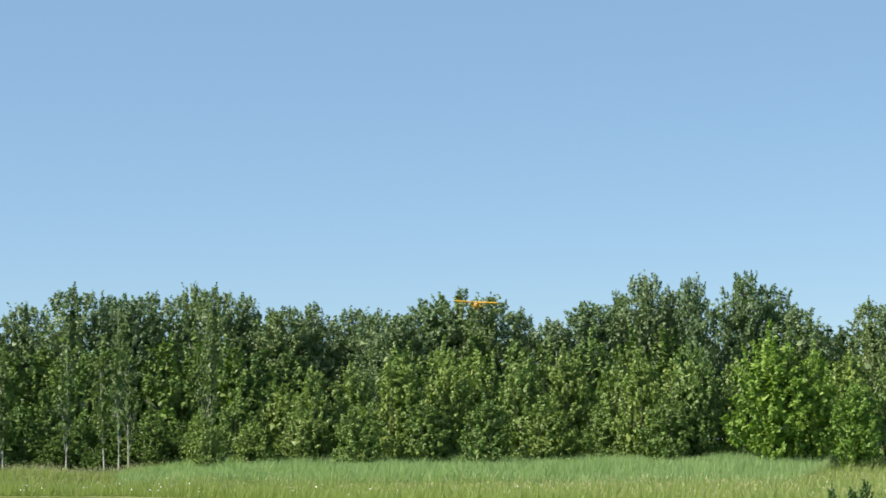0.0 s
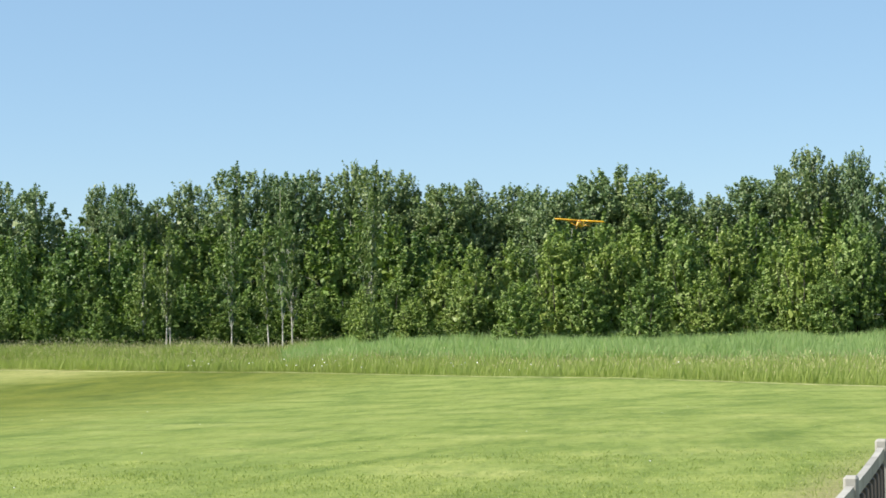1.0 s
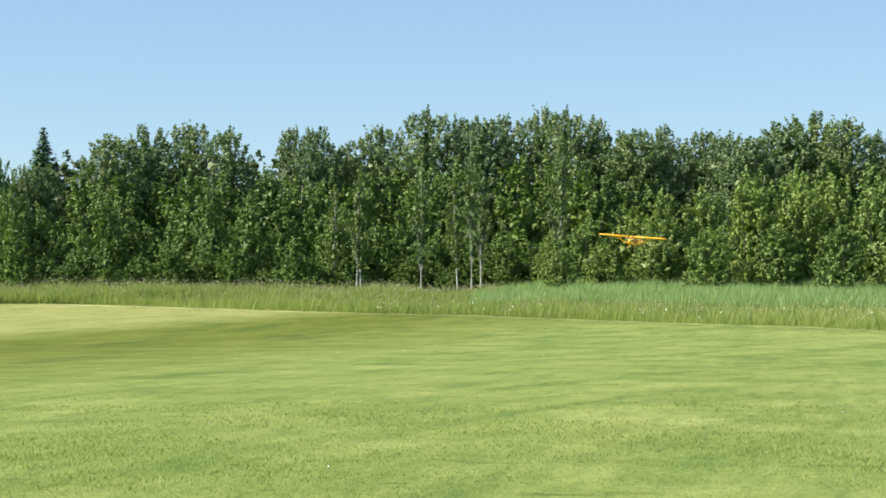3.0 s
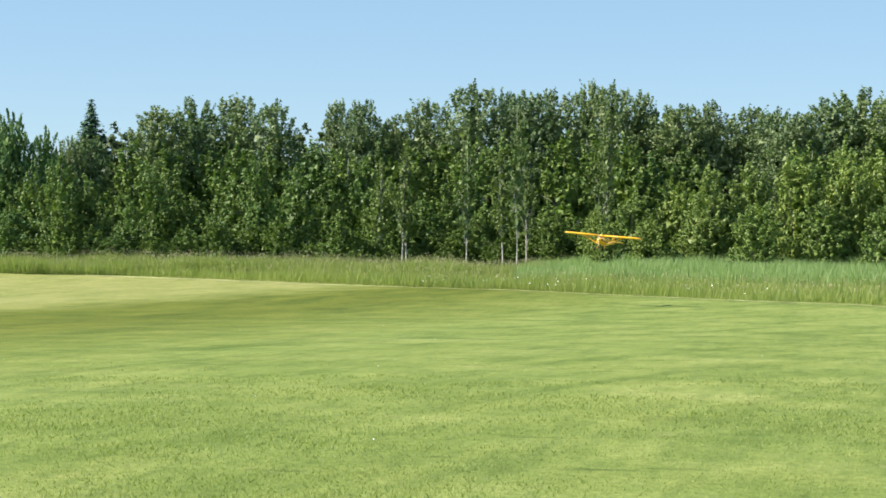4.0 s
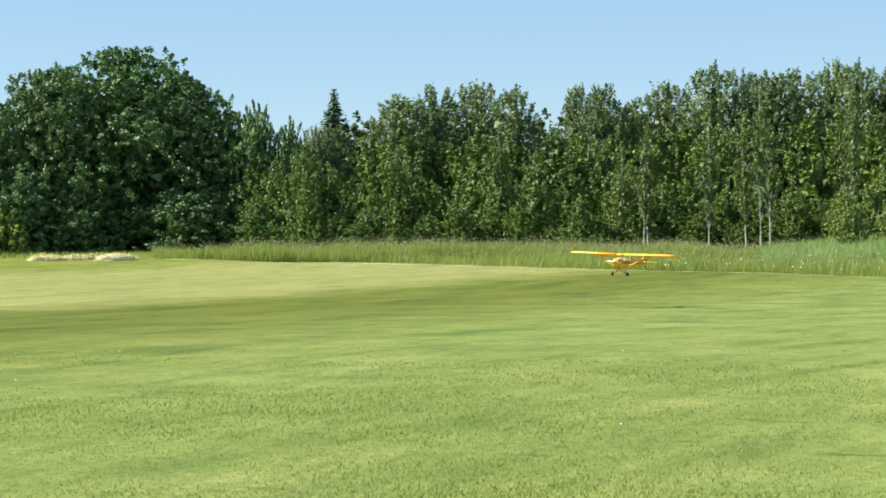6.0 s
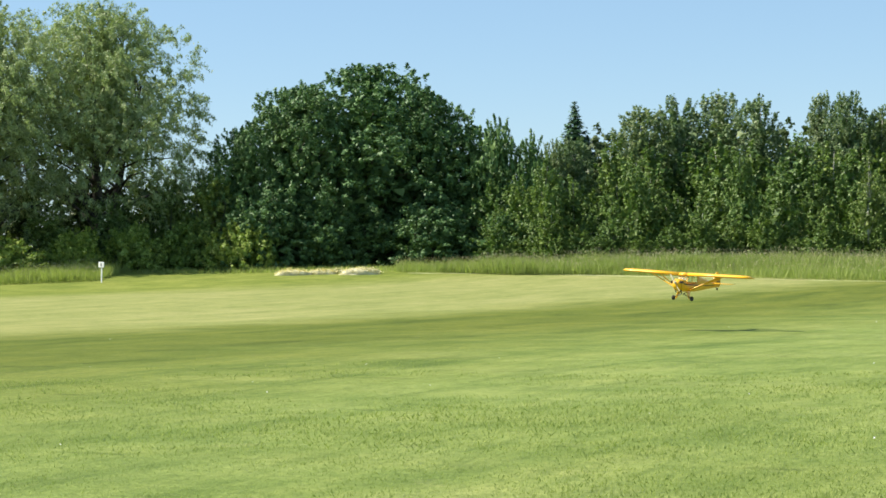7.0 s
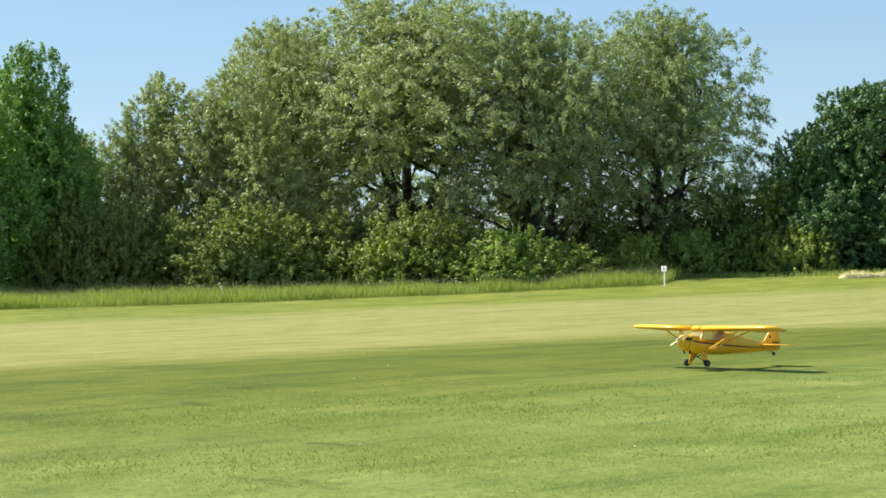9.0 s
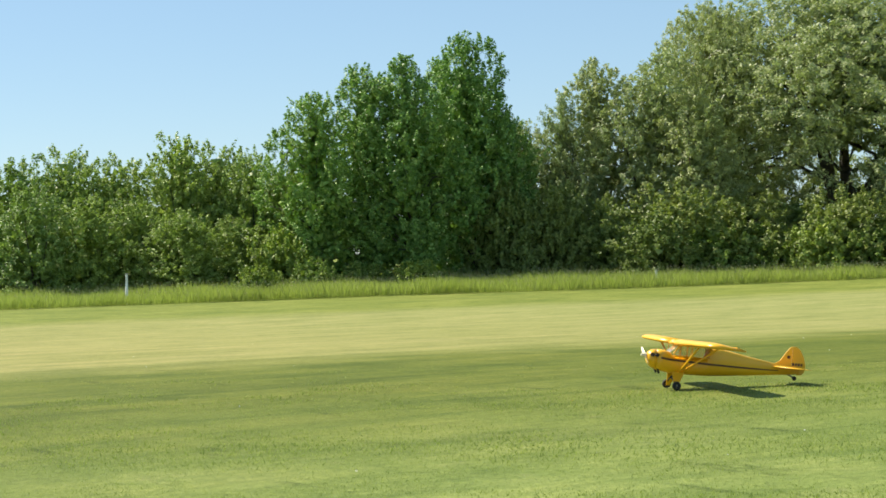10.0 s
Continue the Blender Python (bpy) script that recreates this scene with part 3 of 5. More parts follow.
def plant(kind, az, d, height, width):
    """A tree or bush at that bearing and distance, of that height and breadth."""
    i = COUNT[kind] = COUNT.get(kind, 0) + 1
    crown, wood = model_meshes(kind, i % {"aspen": 5, "sapling": 4, "thicket": 4, "spruce": 1}.get(kind, 3))
    h, w = (12.0, 3.5) if kind == "spruce" else KINDS[kind][:2]
    x, y, z = on_ground(az, d)
    name = {"sapling": "young_aspen", "lime_sapling": "bright_young_aspen", "thicket": "alder_bush", "backwood": "undergrowth_bush", "maple_low": "maple_bush", "weed": "tall_weed", "willow_low": "bushy_willow"}.get(kind, kind)
    thing = new(name + ("_tree" if kind in ("aspen", "birch", "maple", "poplar", "willow", "spruce") else ""))
    thing.matrix_basis = pose(x, y, z - 0.03, pick.uniform(-2, 2), pick.uniform(-2, 2), pick.uniform(0, 360)) @ Matrix.Diagonal((width / w, width / w, height / h, 1))
    label, category, group = LABELS[kind]
    tagged(thing, label, category, group)
    for part_name, mesh in (("crown", crown), ("trunk", wood)):
        ob = new(part_name, mesh)
        ob.parent = thing


# tall aspens and birches along the back of the field
plant('aspen', 20.4, 116.4, 9.4, 4.9)
plant('aspen', 19.1, 118.0, 10.1, 5.2)
plant('aspen', 17.9, 119.6, 10.4, 5.8)
plant('aspen', 16.7, 117.2, 9.9, 4.9)
plant('aspen', 15.0, 118.8, 10.1, 3.7)
plant('aspen', 14.3, 116.4, 10.0, 3.6)
plant('aspen', 13.3, 118.0, 9.1, 4.7)
plant('aspen', 12.2, 119.6, 10.3, 5.3)
plant('aspen', 10.8, 117.2, 11.1, 5.7)
plant('aspen', 10.0, 118.8, 10.8, 4.2)
plant('aspen', 9.3, 116.4, 10.5, 4.6)
plant('aspen', 8.4, 118.0, 10.6, 5.2)
plant('aspen', 7.5, 119.6, 11.1, 4.0)
plant('aspen', 6.8, 117.2, 10.7, 4.4)
plant('aspen', 6.1, 118.8, 10.3, 4.7)
plant('aspen', 4.9, 116.4, 9.4, 4.9)
plant('aspen', 3.9, 118.0, 9.7, 4.7)
plant('aspen', 2.8, 119.6, 9.5, 5.3)
plant('aspen', 2.0, 117.2, 9.2, 4.1)
# added dark-leaved stand-ins for the rear aspens, shade in their leaf colour
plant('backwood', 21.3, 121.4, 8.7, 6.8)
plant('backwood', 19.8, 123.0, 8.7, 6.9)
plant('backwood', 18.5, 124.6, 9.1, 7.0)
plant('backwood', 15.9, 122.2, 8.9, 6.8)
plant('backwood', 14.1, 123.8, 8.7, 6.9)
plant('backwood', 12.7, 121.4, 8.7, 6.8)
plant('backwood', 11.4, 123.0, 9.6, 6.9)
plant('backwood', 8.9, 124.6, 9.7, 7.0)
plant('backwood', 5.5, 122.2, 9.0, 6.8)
# woods behind the thicket
plant('aspen', 1.5, 114.4, 8.8, 4.5)
plant('aspen', 0.5, 116.0, 9.7, 5.6)
plant('aspen', -0.4, 117.6, 10.4, 6.2)
plant('aspen', -1.2, 115.2, 9.9, 5.1)
plant('aspen', -2.1, 116.8, 9.1, 4.6)
plant('aspen', -3.2, 114.4, 8.3, 5.0)
plant('aspen', -4.2, 116.0, 9.4, 5.6)
plant('aspen', -5.1, 117.6, 10.1, 4.2)
plant('aspen', -6.0, 115.2, 11.0, 4.8)
plant('aspen', -6.8, 116.8, 10.2, 4.1)
plant('aspen', -7.6, 114.4, 10.7, 3.5)
plant('aspen', -8.9, 116.0, 11.0, 4.1)
plant('aspen', -9.7, 117.6, 10.3, 5.2)
plant('aspen', -10.5, 115.2, 8.8, 5.1)
plant('aspen', -12.5, 116.8, 9.2, 4.1)
plant('aspen', -13.5, 114.4, 9.3, 4.5)
# more dark-leaved stand-ins, added to close the gaps behind these aspens
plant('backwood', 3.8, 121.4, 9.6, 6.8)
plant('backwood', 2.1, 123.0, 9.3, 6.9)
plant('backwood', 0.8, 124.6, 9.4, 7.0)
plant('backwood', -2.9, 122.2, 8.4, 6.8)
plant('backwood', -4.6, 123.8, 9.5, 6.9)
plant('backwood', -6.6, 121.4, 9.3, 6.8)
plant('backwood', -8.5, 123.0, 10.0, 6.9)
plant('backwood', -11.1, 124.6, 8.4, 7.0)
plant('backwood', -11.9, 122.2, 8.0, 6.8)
# young aspens before the tall ones
plant('sapling', 22.9, 108.4, 6.0, 3.1)
plant('sapling', 21.8, 110.0, 3.5, 3.2)
plant('sapling', 20.9, 111.6, 5.0, 3.2)
plant('sapling', 20.0, 109.2, 5.3, 3.1)
plant('sapling', 19.1, 110.8, 4.1, 3.2)
plant('sapling', 18.1, 108.4, 5.0, 3.1)
plant('sapling', 17.1, 110.0, 4.9, 3.2)
plant('sapling', 16.1, 111.6, 5.5, 3.2)
plant('sapling', 15.1, 109.2, 5.1, 3.1)
plant('sapling', 14.2, 110.8, 6.0, 3.2)
plant('sapling', 13.4, 108.4, 4.8, 3.1)
plant('sapling', 12.4, 110.0, 4.2, 3.2)
plant('sapling', 11.5, 111.6, 5.2, 3.2)
plant('sapling', 10.6, 109.2, 3.7, 3.1)
plant('sapling', 9.7, 110.8, 4.2, 3.2)
plant('sapling', 8.7, 108.4, 3.7, 3.1)
plant('sapling', 7.8, 110.0, 2.8, 3.2)
plant('sapling', 24.7, 111.6, 5.0, 3.2)
plant('sapling', 23.9, 109.2, 5.2, 3.1)
plant('sapling', 23.1, 106.4, 6.1, 2.8)
plant('sapling', 22.2, 108.0, 5.1, 2.9)
plant('sapling', 21.3, 109.6, 4.1, 2.9)
plant('sapling', 20.4, 107.2, 6.3, 2.9)
plant('sapling', 19.4, 108.8, 3.8, 2.9)
plant('sapling', 17.3, 106.4, 6.4, 2.8)
plant('sapling', 16.2, 108.0, 5.0, 2.9)
plant('sapling', 15.0, 109.6, 3.4, 2.9)
plant('sapling', 13.7, 107.2, 4.6, 2.9)
plant('birch', 11.1, 101.7, 7.7, 1.4)
plant('birch', 10.0, 103.3, 6.7, 1.4)
plant('birch', 9.3, 104.9, 7.2, 1.4)
plant('birch', 7.1, 102.5, 8.3, 1.4)
plant('birch', 13.7, 104.1, 6.2, 1.4)
plant('birch', 13.0, 103.3, 6.2, 1.4)
plant('birch', 9.6, 100.2, 9.4, 1.4)
plant('birch', 7.0, 101.8, 8.5, 1.4)
plant('birch', 12.9, 103.4, 7.1, 1.4)
plant('sapling', 21.0, 112.4, 7.2, 4.5)
plant('sapling', 19.9, 114.0, 7.0, 4.6)
plant('sapling', 18.9, 115.6, 7.2, 4.6)
plant('sapling', 17.9, 113.2, 7.3, 4.5)
plant('sapling', 16.9, 114.8, 7.1, 4.6)
plant('sapling', 15.7, 112.4, 7.2, 4.5)
plant('sapling', 14.7, 114.0, 6.9, 4.6)
plant('sapling', 13.7, 115.6, 7.2, 4.6)
plant('sapling', 12.7, 113.2, 7.2, 4.5)
plant('sapling', 11.8, 114.8, 7.5, 4.6)
plant('sapling', 11.0, 112.4, 7.6, 4.5)
plant('sapling', 10.2, 114.0, 7.8, 4.6)
plant('sapling', 9.2, 115.6, 8.1, 4.6)
plant('sapling', 8.3, 113.2, 7.6, 4.5)
plant('sapling', 7.4, 114.8, 7.9, 4.6)
plant('sapling', 6.4, 112.4, 7.3, 4.5)
plant('sapling', 5.5, 114.0, 6.8, 4.6)
plant('sapling', 4.6, 115.6, 6.8, 4.6)
plant('sapling', 1.1, 110.4, 6.9, 4.2)
plant('sapling', 0.1, 112.0, 7.1, 4.3)
plant('sapling', -1.0, 113.6, 7.5, 4.3)
plant('sapling', -2.1, 111.2, 6.8, 4.3)
plant('sapling', -3.2, 112.8, 6.9, 4.3)
plant('sapling', -4.4, 110.4, 7.4, 4.2)
plant('sapling', -5.5, 112.0, 7.7, 4.3)
plant('sapling', -6.6, 113.6, 7.7, 4.3)
# low growth along the foot of the woods
for k in range(25):
    plant('sapling', 7.2 + 0.72 * k + 0.2 * math.sin(5 * k), (104.4 if k > 7 else 107.6) + 0.7 * math.sin(9 * k), 2.5 + 0.9 * math.sin(4 * k + 1), 2.5)
# thicket of alder and hazel
plant('thicket', 7.2, 99.4, 3.2, 2.3)
plant('thicket', 6.2, 101.0, 4.1, 3.0)
plant('thicket', 5.0, 102.6, 4.8, 3.3)
plant('thicket', 3.9, 100.2, 5.4, 3.5)
plant('thicket', 2.7, 101.8, 5.6, 3.9)
plant('thicket', 1.4, 99.4, 6.0, 3.8)
plant('thicket', 0.1, 101.0, 6.3, 3.6)
plant('thicket', -1.1, 102.6, 6.2, 3.9)
plant('thicket', -2.4, 100.2, 5.9, 3.8)
plant('thicket', -3.7, 101.8, 6.3, 3.6)
plant('thicket', -5.3, 99.4, 5.5, 3.5)
plant('thicket', -6.8, 101.0, 5.3, 3.6)
plant('thicket', 7.0, 95.4, 2.6, 1.7)
plant('thicket', 5.7, 97.0, 2.9, 2.6)
plant('thicket', 4.2, 98.6, 3.3, 3.2)
plant('thicket', 2.5, 96.2, 3.6, 3.1)
plant('thicket', 0.7, 97.8, 3.6, 3.2)
plant('thicket', -1.2, 95.4, 3.8, 3.1)
plant('thicket', -3.0, 97.0, 3.7, 3.1)
plant('thicket', -4.8, 98.6, 3.5, 3.2)
plant('thicket', -6.6, 96.2, 3.6, 3.1)
plant('thicket', -5.8, 97.4, 5.9, 3.2)
plant('thicket', -7.2, 99.0, 6.4, 3.5)
plant('thicket', -8.6, 100.6, 5.5, 3.3)
plant('thicket', -11.8, 98.2, 5.7, 3.5)
plant('thicket', -13.1, 99.8, 6.2, 3.2)
plant('lime_sapling', -9.5, 93.0, 7.1, 4.3)
plant('lime_sapling', -10.7, 93.5, 6.1, 3.2)
plant('lime_sapling', -12.0, 92.0, 4.3, 2.8)
plant('weed', -11.2, 55.5, 0.9, 0.3)
plant('weed', -11.8, 55.3, 0.75, 0.4)
plant('weed', -12.15, 55.2, 0.95, 0.45)
plant('birch', -10.0, 94.0, 7.1, 1.4)
plant('birch', -10.2, 94.5, 6.8, 1.3)
# the broad maple and its neighbours
plant('maple', 28.3, 117.0, 12.3, 13.6)
plant('maple', 30.5, 115.0, 10.9, 9.1)
plant('maple', 26.6, 118.0, 10.8, 9.4)
plant('maple', 32.2, 114.0, 8.3, 5.9)
plant('maple_low', 25.1, 116.0, 8.3, 5.1)
plant('maple_low', 24.3, 114.0, 8.8, 4.2)
plant('maple_low', 23.4, 113.0, 7.8, 3.6)
plant('aspen', 22.3, 115.5, 7.6, 3.4)
plant('aspen', 22.9, 115.0, 7.5, 2.5)
plant('spruce', 22.1, 122.0, 10.2, 8.6)
plant('shrub', 14.6, 104.0, 1.8, 2.7)
plant('maple_low', 31.6, 110.4, 4.3, 5.5)
plant('maple_low', 30.0, 112.0, 3.8, 5.6)
plant('maple_low', 28.3, 113.6, 3.3, 5.7)
plant('maple_low', 26.5, 111.2, 3.6, 5.6)
plant('maple_low', 24.8, 112.8, 3.9, 5.6)
plant('maple_low', 23.8, 110.4, 3.7, 5.5)
# willows
plant('willow', 43.6, 117.0, 17.4, 23.4)
plant('willow', 36.2, 118.0, 16.2, 15.6)
plant('willow', 47.3, 115.0, 15.8, 11.5)
plant('willow', 39.8, 114.0, 15.8, 14.1)
plant('willow_low', 49.3, 110.0, 12.6, 8.8)
plant('willow_low', 48.2, 108.0, 10.2, 7.4)
plant('willow_low', 51.0, 111.0, 12.4, 8.1)
plant('willow_low', 51.9, 110.0, 10.3, 5.0)
plant('willow_low', 53.1, 112.0, 9.0, 6.4)
plant('bush', 53.9, 106.0, 5.9, 5.0)
plant('bush', 52.9, 105.0, 4.9, 4.9)
plant('bush', 52.0, 105.0, 5.2, 4.5)
plant('bush', 50.8, 106.0, 4.5, 5.0)
plant('bush', 48.6, 102.4, 5.0, 8.3)
plant('bush', 46.7, 104.0, 4.1, 6.7)
plant('bush', 45.1, 105.6, 3.8, 7.2)
plant('bush', 43.7, 103.2, 4.5, 7.5)
plant('bush', 42.2, 104.8, 3.8, 6.7)
plant('shrub', 40.8, 102.4, 3.2, 5.7)
plant('shrub', 39.4, 104.0, 2.5, 6.2)
plant('bush', 49.3, 100.4, 3.6, 5.6)
plant('shrub', 47.7, 102.0, 2.9, 5.7)
plant('shrub', 46.0, 103.6, 2.7, 5.7)
plant('shrub', 44.5, 101.2, 2.9, 5.6)
plant('shrub', 43.0, 102.8, 2.5, 5.7)
plant('shrub', 41.3, 100.4, 2.1, 5.6)
plant('thicket', 37.7, 111.4, 3.6, 3.9)
plant('thicket', 35.7, 113.0, 4.5, 4.0)
plant('thicket', 34.2, 114.6, 5.2, 4.0)
plant('thicket', 32.9, 112.2, 5.7, 4.3)
plant('shrub', 36.9, 108.4, 2.6, 4.2)
plant('shrub', 35.3, 110.0, 2.8, 4.7)
plant('shrub', 33.6, 111.6, 2.9, 4.8)
plant('shrub', 32.1, 109.2, 3.0, 5.1)
# dark poplar group and the low hedge beside it
plant('poplar', 54.7, 107.0, 13.6, 7.3)
plant('poplar', 56.4, 105.0, 12.4, 6.8)
plant('poplar', 57.9, 106.0, 12.0, 7.4)
plant('poplar', 59.2, 104.0, 10.4, 6.4)
plant('poplar', 53.8, 108.0, 9.7, 4.9)
plant('poplar', 55.4, 110.0, 12.6, 6.8)
plant('thicket', 60.2, 106.0, 7.6, 3.4)
plant('hedge', 67.9, 108.4, 7.5, 7.9)
plant('hedge', 66.6, 110.0, 8.1, 7.0)
plant('hedge', 65.2, 111.6, 7.6, 8.1)
plant('hedge', 63.3, 109.2, 8.7, 7.0)
plant('hedge', 62.2, 110.8, 8.2, 7.1)
plant('hedge', 61.1, 108.4, 7.6, 6.0)
plant('hedge', 67.6, 102.4, 5.8, 5.7)
plant('hedge', 66.1, 104.0, 5.3, 5.8)
plant('hedge', 64.7, 105.6, 5.1, 5.4)
plant('hedge', 63.2, 103.2, 4.4, 5.7)
plant('hedge', 61.7, 104.8, 4.0, 4.9)
plant('shrub', 60.5, 102.4, 3.4, 4.8)
plant('shrub', 61.2, 98.4, 1.5, 2.9)
plant('shrub', 59.5, 100.0, 1.8, 3.4)
plant('shrub', 58.1, 101.6, 1.4, 3.5)
plant('shrub', 56.4, 99.2, 1.5, 3.0)
plant('thicket', 69.5, 105.4, 6.8, 3.7)
plant('thicket', 70.9, 107.0, 7.5, 3.8)
plant('thicket', 72.3, 108.6, 7.0, 3.5)
# undergrowth behind the woods, added to darken bright gaps between the trees
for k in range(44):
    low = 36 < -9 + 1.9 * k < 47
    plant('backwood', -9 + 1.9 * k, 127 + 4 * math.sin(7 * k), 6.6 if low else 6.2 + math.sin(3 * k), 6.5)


# ---- meadow ----
def inside(px, py, poly):
    ok = np.zeros(len(px), bool)
    for (x0, y0), (x1, y1) in zip(poly, poly[1:] + poly[:1]):
        hit = ((y0 > py) != (y1 > py)) & (px < (x1 - x0) * (py - y0) / (y1 - y0 + 1e-12) + x0)
        ok ^= hit
    return ok


def field_noise(x, y, s):
    return np.sin(x * s + 1.7 * np.sin(y * s * 0.7)) * np.sin(y * s * 1.3 + 2.1 * np.sin(x * s * 0.6))


def blades(rng, x, y, low, high, width, lean=0.2):
    """Upright blades of grass as narrow quads."""
    n = len(x)
    z = ground_height(x, y)
    h = rng.uniform(low, high, n) * (1 + 0.22 * field_noise(x, y, 0.5) + 0.12 * field_noise(x, y, 1.9))
    a = rng.uniform(0, math.tau, n)
    foot = np.stack([x, y, z - 0.03], 1)
    side = np.stack([np.cos(a), np.sin(a), np.zeros(n)], 1) * (width * rng.uniform(0.6, 1.4, n))[:, None] * 0.5
    bend = np.stack([rng.normal(0.06, lean, n), rng.normal(-0.02, lean, n), np.ones(n)], 1)
    mid, tip = foot + bend * [0.35, 0.35, 0.6] * h[:, None], foot + bend * [0.9, 0.9, 1.0] * h[:, None]
    return np.stack([foot - side, foot * 0.4 + mid * 0.6 + side * 1.3, tip], 1), tip


def scatter(rng, poly, n, edge=None, reach=6.0, keep=0.35):
    """n places inside the outline, most of them near the edge line that faces the field."""
    xs, ys = [p[0] for p in poly], [p[1] for p in poly]
    got = np.zeros((0, 2))
    while len(got) < n:
        p = np.stack([rng.uniform(min(xs), max(xs), n * 3), rng.uniform(min(ys), max(ys), n * 3)], 1)
        p = p[inside(p[:, 0], p[:, 1], poly)]
        if edge:
            d = np.full(len(p), 1e9)
            for (x0, y0), (x1, y1) in zip(edge, edge[1:]):
                q = np.clip(((p[:, 0] - x0) * (x1 - x0) + (p[:, 1] - y0) * (y1 - y0)) / ((x1 - x0) ** 2 + (y1 - y0) ** 2), 0, 1)
                d = np.minimum(d, np.hypot(p[:, 0] - x0 - q * (x1 - x0), p[:, 1] - y0 - q * (y1 - y0)))
            p = p[rng.uniform(0, 1, len(p)) < np.maximum(keep, np.exp(-d / reach))]
        got = np.concatenate([got, p])
    return got[:n, 0], got[:n, 1]


RIGHT_EDGE = [(24, 42), (8.2, 58.2), (0.4, 69.5), (-5, 73.5), (-14, 83), (-22, 87.5), (-30, 90.5), (-40, 92.5), (-48, 92)]
RIGHT_MEADOW = RIGHT_EDGE + [(-52, 100), (-50, 116), (-20, 124), (40, 118), (60, 60)]
LEFT_EDGE = [(-59.2, 80.6), (-64.5, 70.4), (-70.5, 60), (-78, 50.2), (-85.6, 33.5), (-92, 18)]
LEFT_MEADOW = LEFT_EDGE + [(-112, 24), (-104, 50), (-84, 76), (-66, 94)]
FAR_VERGE = [(-47.5, 93.2), (-52, 91), (-57, 88.6), (-61, 88), (-66, 84), (-76, 88), (-64, 110), (-48, 112)]


def meadow(name, label, rng, poly, edge, n, low, high, width, material, keep=0.35, reach=6.0):
    q, tips = blades(rng, *scatter(rng, poly, n, edge, reach, keep), low, high, width)
    ob = link_mesh(name, quads_mesh(name, q), material)
    tagged(ob, label, "grass", kind="stuff")
    return tips


def edge_strip(name, label, line, width, shift):
    """A flat uneven strip of dry cuttings along the foot of the tall grass."""
    r = random.Random(17)
    rows = []
    for (x0, y0), (x1, y1) in zip(line, line[1:]):
        n = max(2, int(math.hypot(x1 - x0, y1 - y0) / 0.7))
        for k in range(n):
            u = k / n
            x, y = x0 + (x1 - x0) * u, y0 + (y1 - y0) * u
            d = math.hypot(x, y)
            ux, uy = -x / d, -y / d
            a, b = shift + r.uniform(-0.2, 0.15), shift + width * r.uniform(0.5, 1.25)
            rows.append([(x + ux * q, y + uy * q, float(ground_height(x + ux * q, y + uy * q)) + 0.012) for q in (a, b)])
    verts = [p for row in rows for p in row]
    faces = [(2 * i, 2 * i + 1, 2 * i + 3, 2 * i + 2) for i in range(len(rows) - 1)]
    tagged(raw(name, verts, faces, M_STRAW), label, "grass", kind="stuff")


edge_strip("dry_cuttings", "thin pale strip of dry cut grass along the meadow", RIGHT_EDGE, 0.5, 0.25)
rng = np.random.default_rng(5)
tips = meadow("meadow_grass", "tall uncut green meadow grass beside the mown field", rng, RIGHT_MEADOW, RIGHT_EDGE, 360000, 0.25, 0.7, 0.0145, M_MEADOW)
tips_left = meadow("verge_grass", "tall uncut grass along the edge of the landing strip", rng, LEFT_MEADOW, LEFT_EDGE, 200000, 0.26, 0.76, 0.016, M_MEADOW)
meadow("far_verge_grass", "rough bright green grass before the trees", rng, FAR_VERGE, None, 30000, 0.12, 0.36, 0.035, M_MEADOW)
BANK = [(-15, 88), (-9, 86), (2, 84), (14, 80), (20, 96), (-4, 100), (-16, 98)]
meadow("reed_grass", "blue-green reed grass on the bank before the thicket", rng, BANK, None, 110000, 0.45, 0.95, 0.021, M_REED)
BELT = [on_ground(az, d)[:2] for az, d in ((8.6, 93), (12.5, 96), (16, 98), (20, 98.5), (24, 99.5), (26.4, 103), (22, 105), (16, 104), (12.0, 102), (9.0, 97))]
tips_belt = meadow("tall_meadow_belt", "tall brownish-green grass at the foot of the woods", rng, BELT, None, 60000, 0.4, 0.95, 0.02, M_MEADOW)
# seed heads over the grass
for nm, lab, src, count in (("seed_heads", "brownish seed heads over the meadow grass", tips, 60000), ("verge_seed_heads", "brownish seed heads over the verge grass", tips_left, 30000), ("belt_seed_heads", "brownish seed heads over the tall grass before the woods", tips_belt, 14000)):
    s = src[rng.integers(0, len(src), count)] + np.array([0, 0, 0.08])
    ob = link_mesh(nm, quads_mesh(nm, leaf_quads(rng, s, rng.normal(0, 1, (count, 3)) * [1, 1, 0.2], 0.1, 0.018, 6.0, 0.3)), M_SEED)
    tagged(ob, lab, "grass", kind="stuff")


# ---- the model aeroplane ----
S = 0.262                         # the model's scale; the shapes below are in the full-sized aeroplane's metres


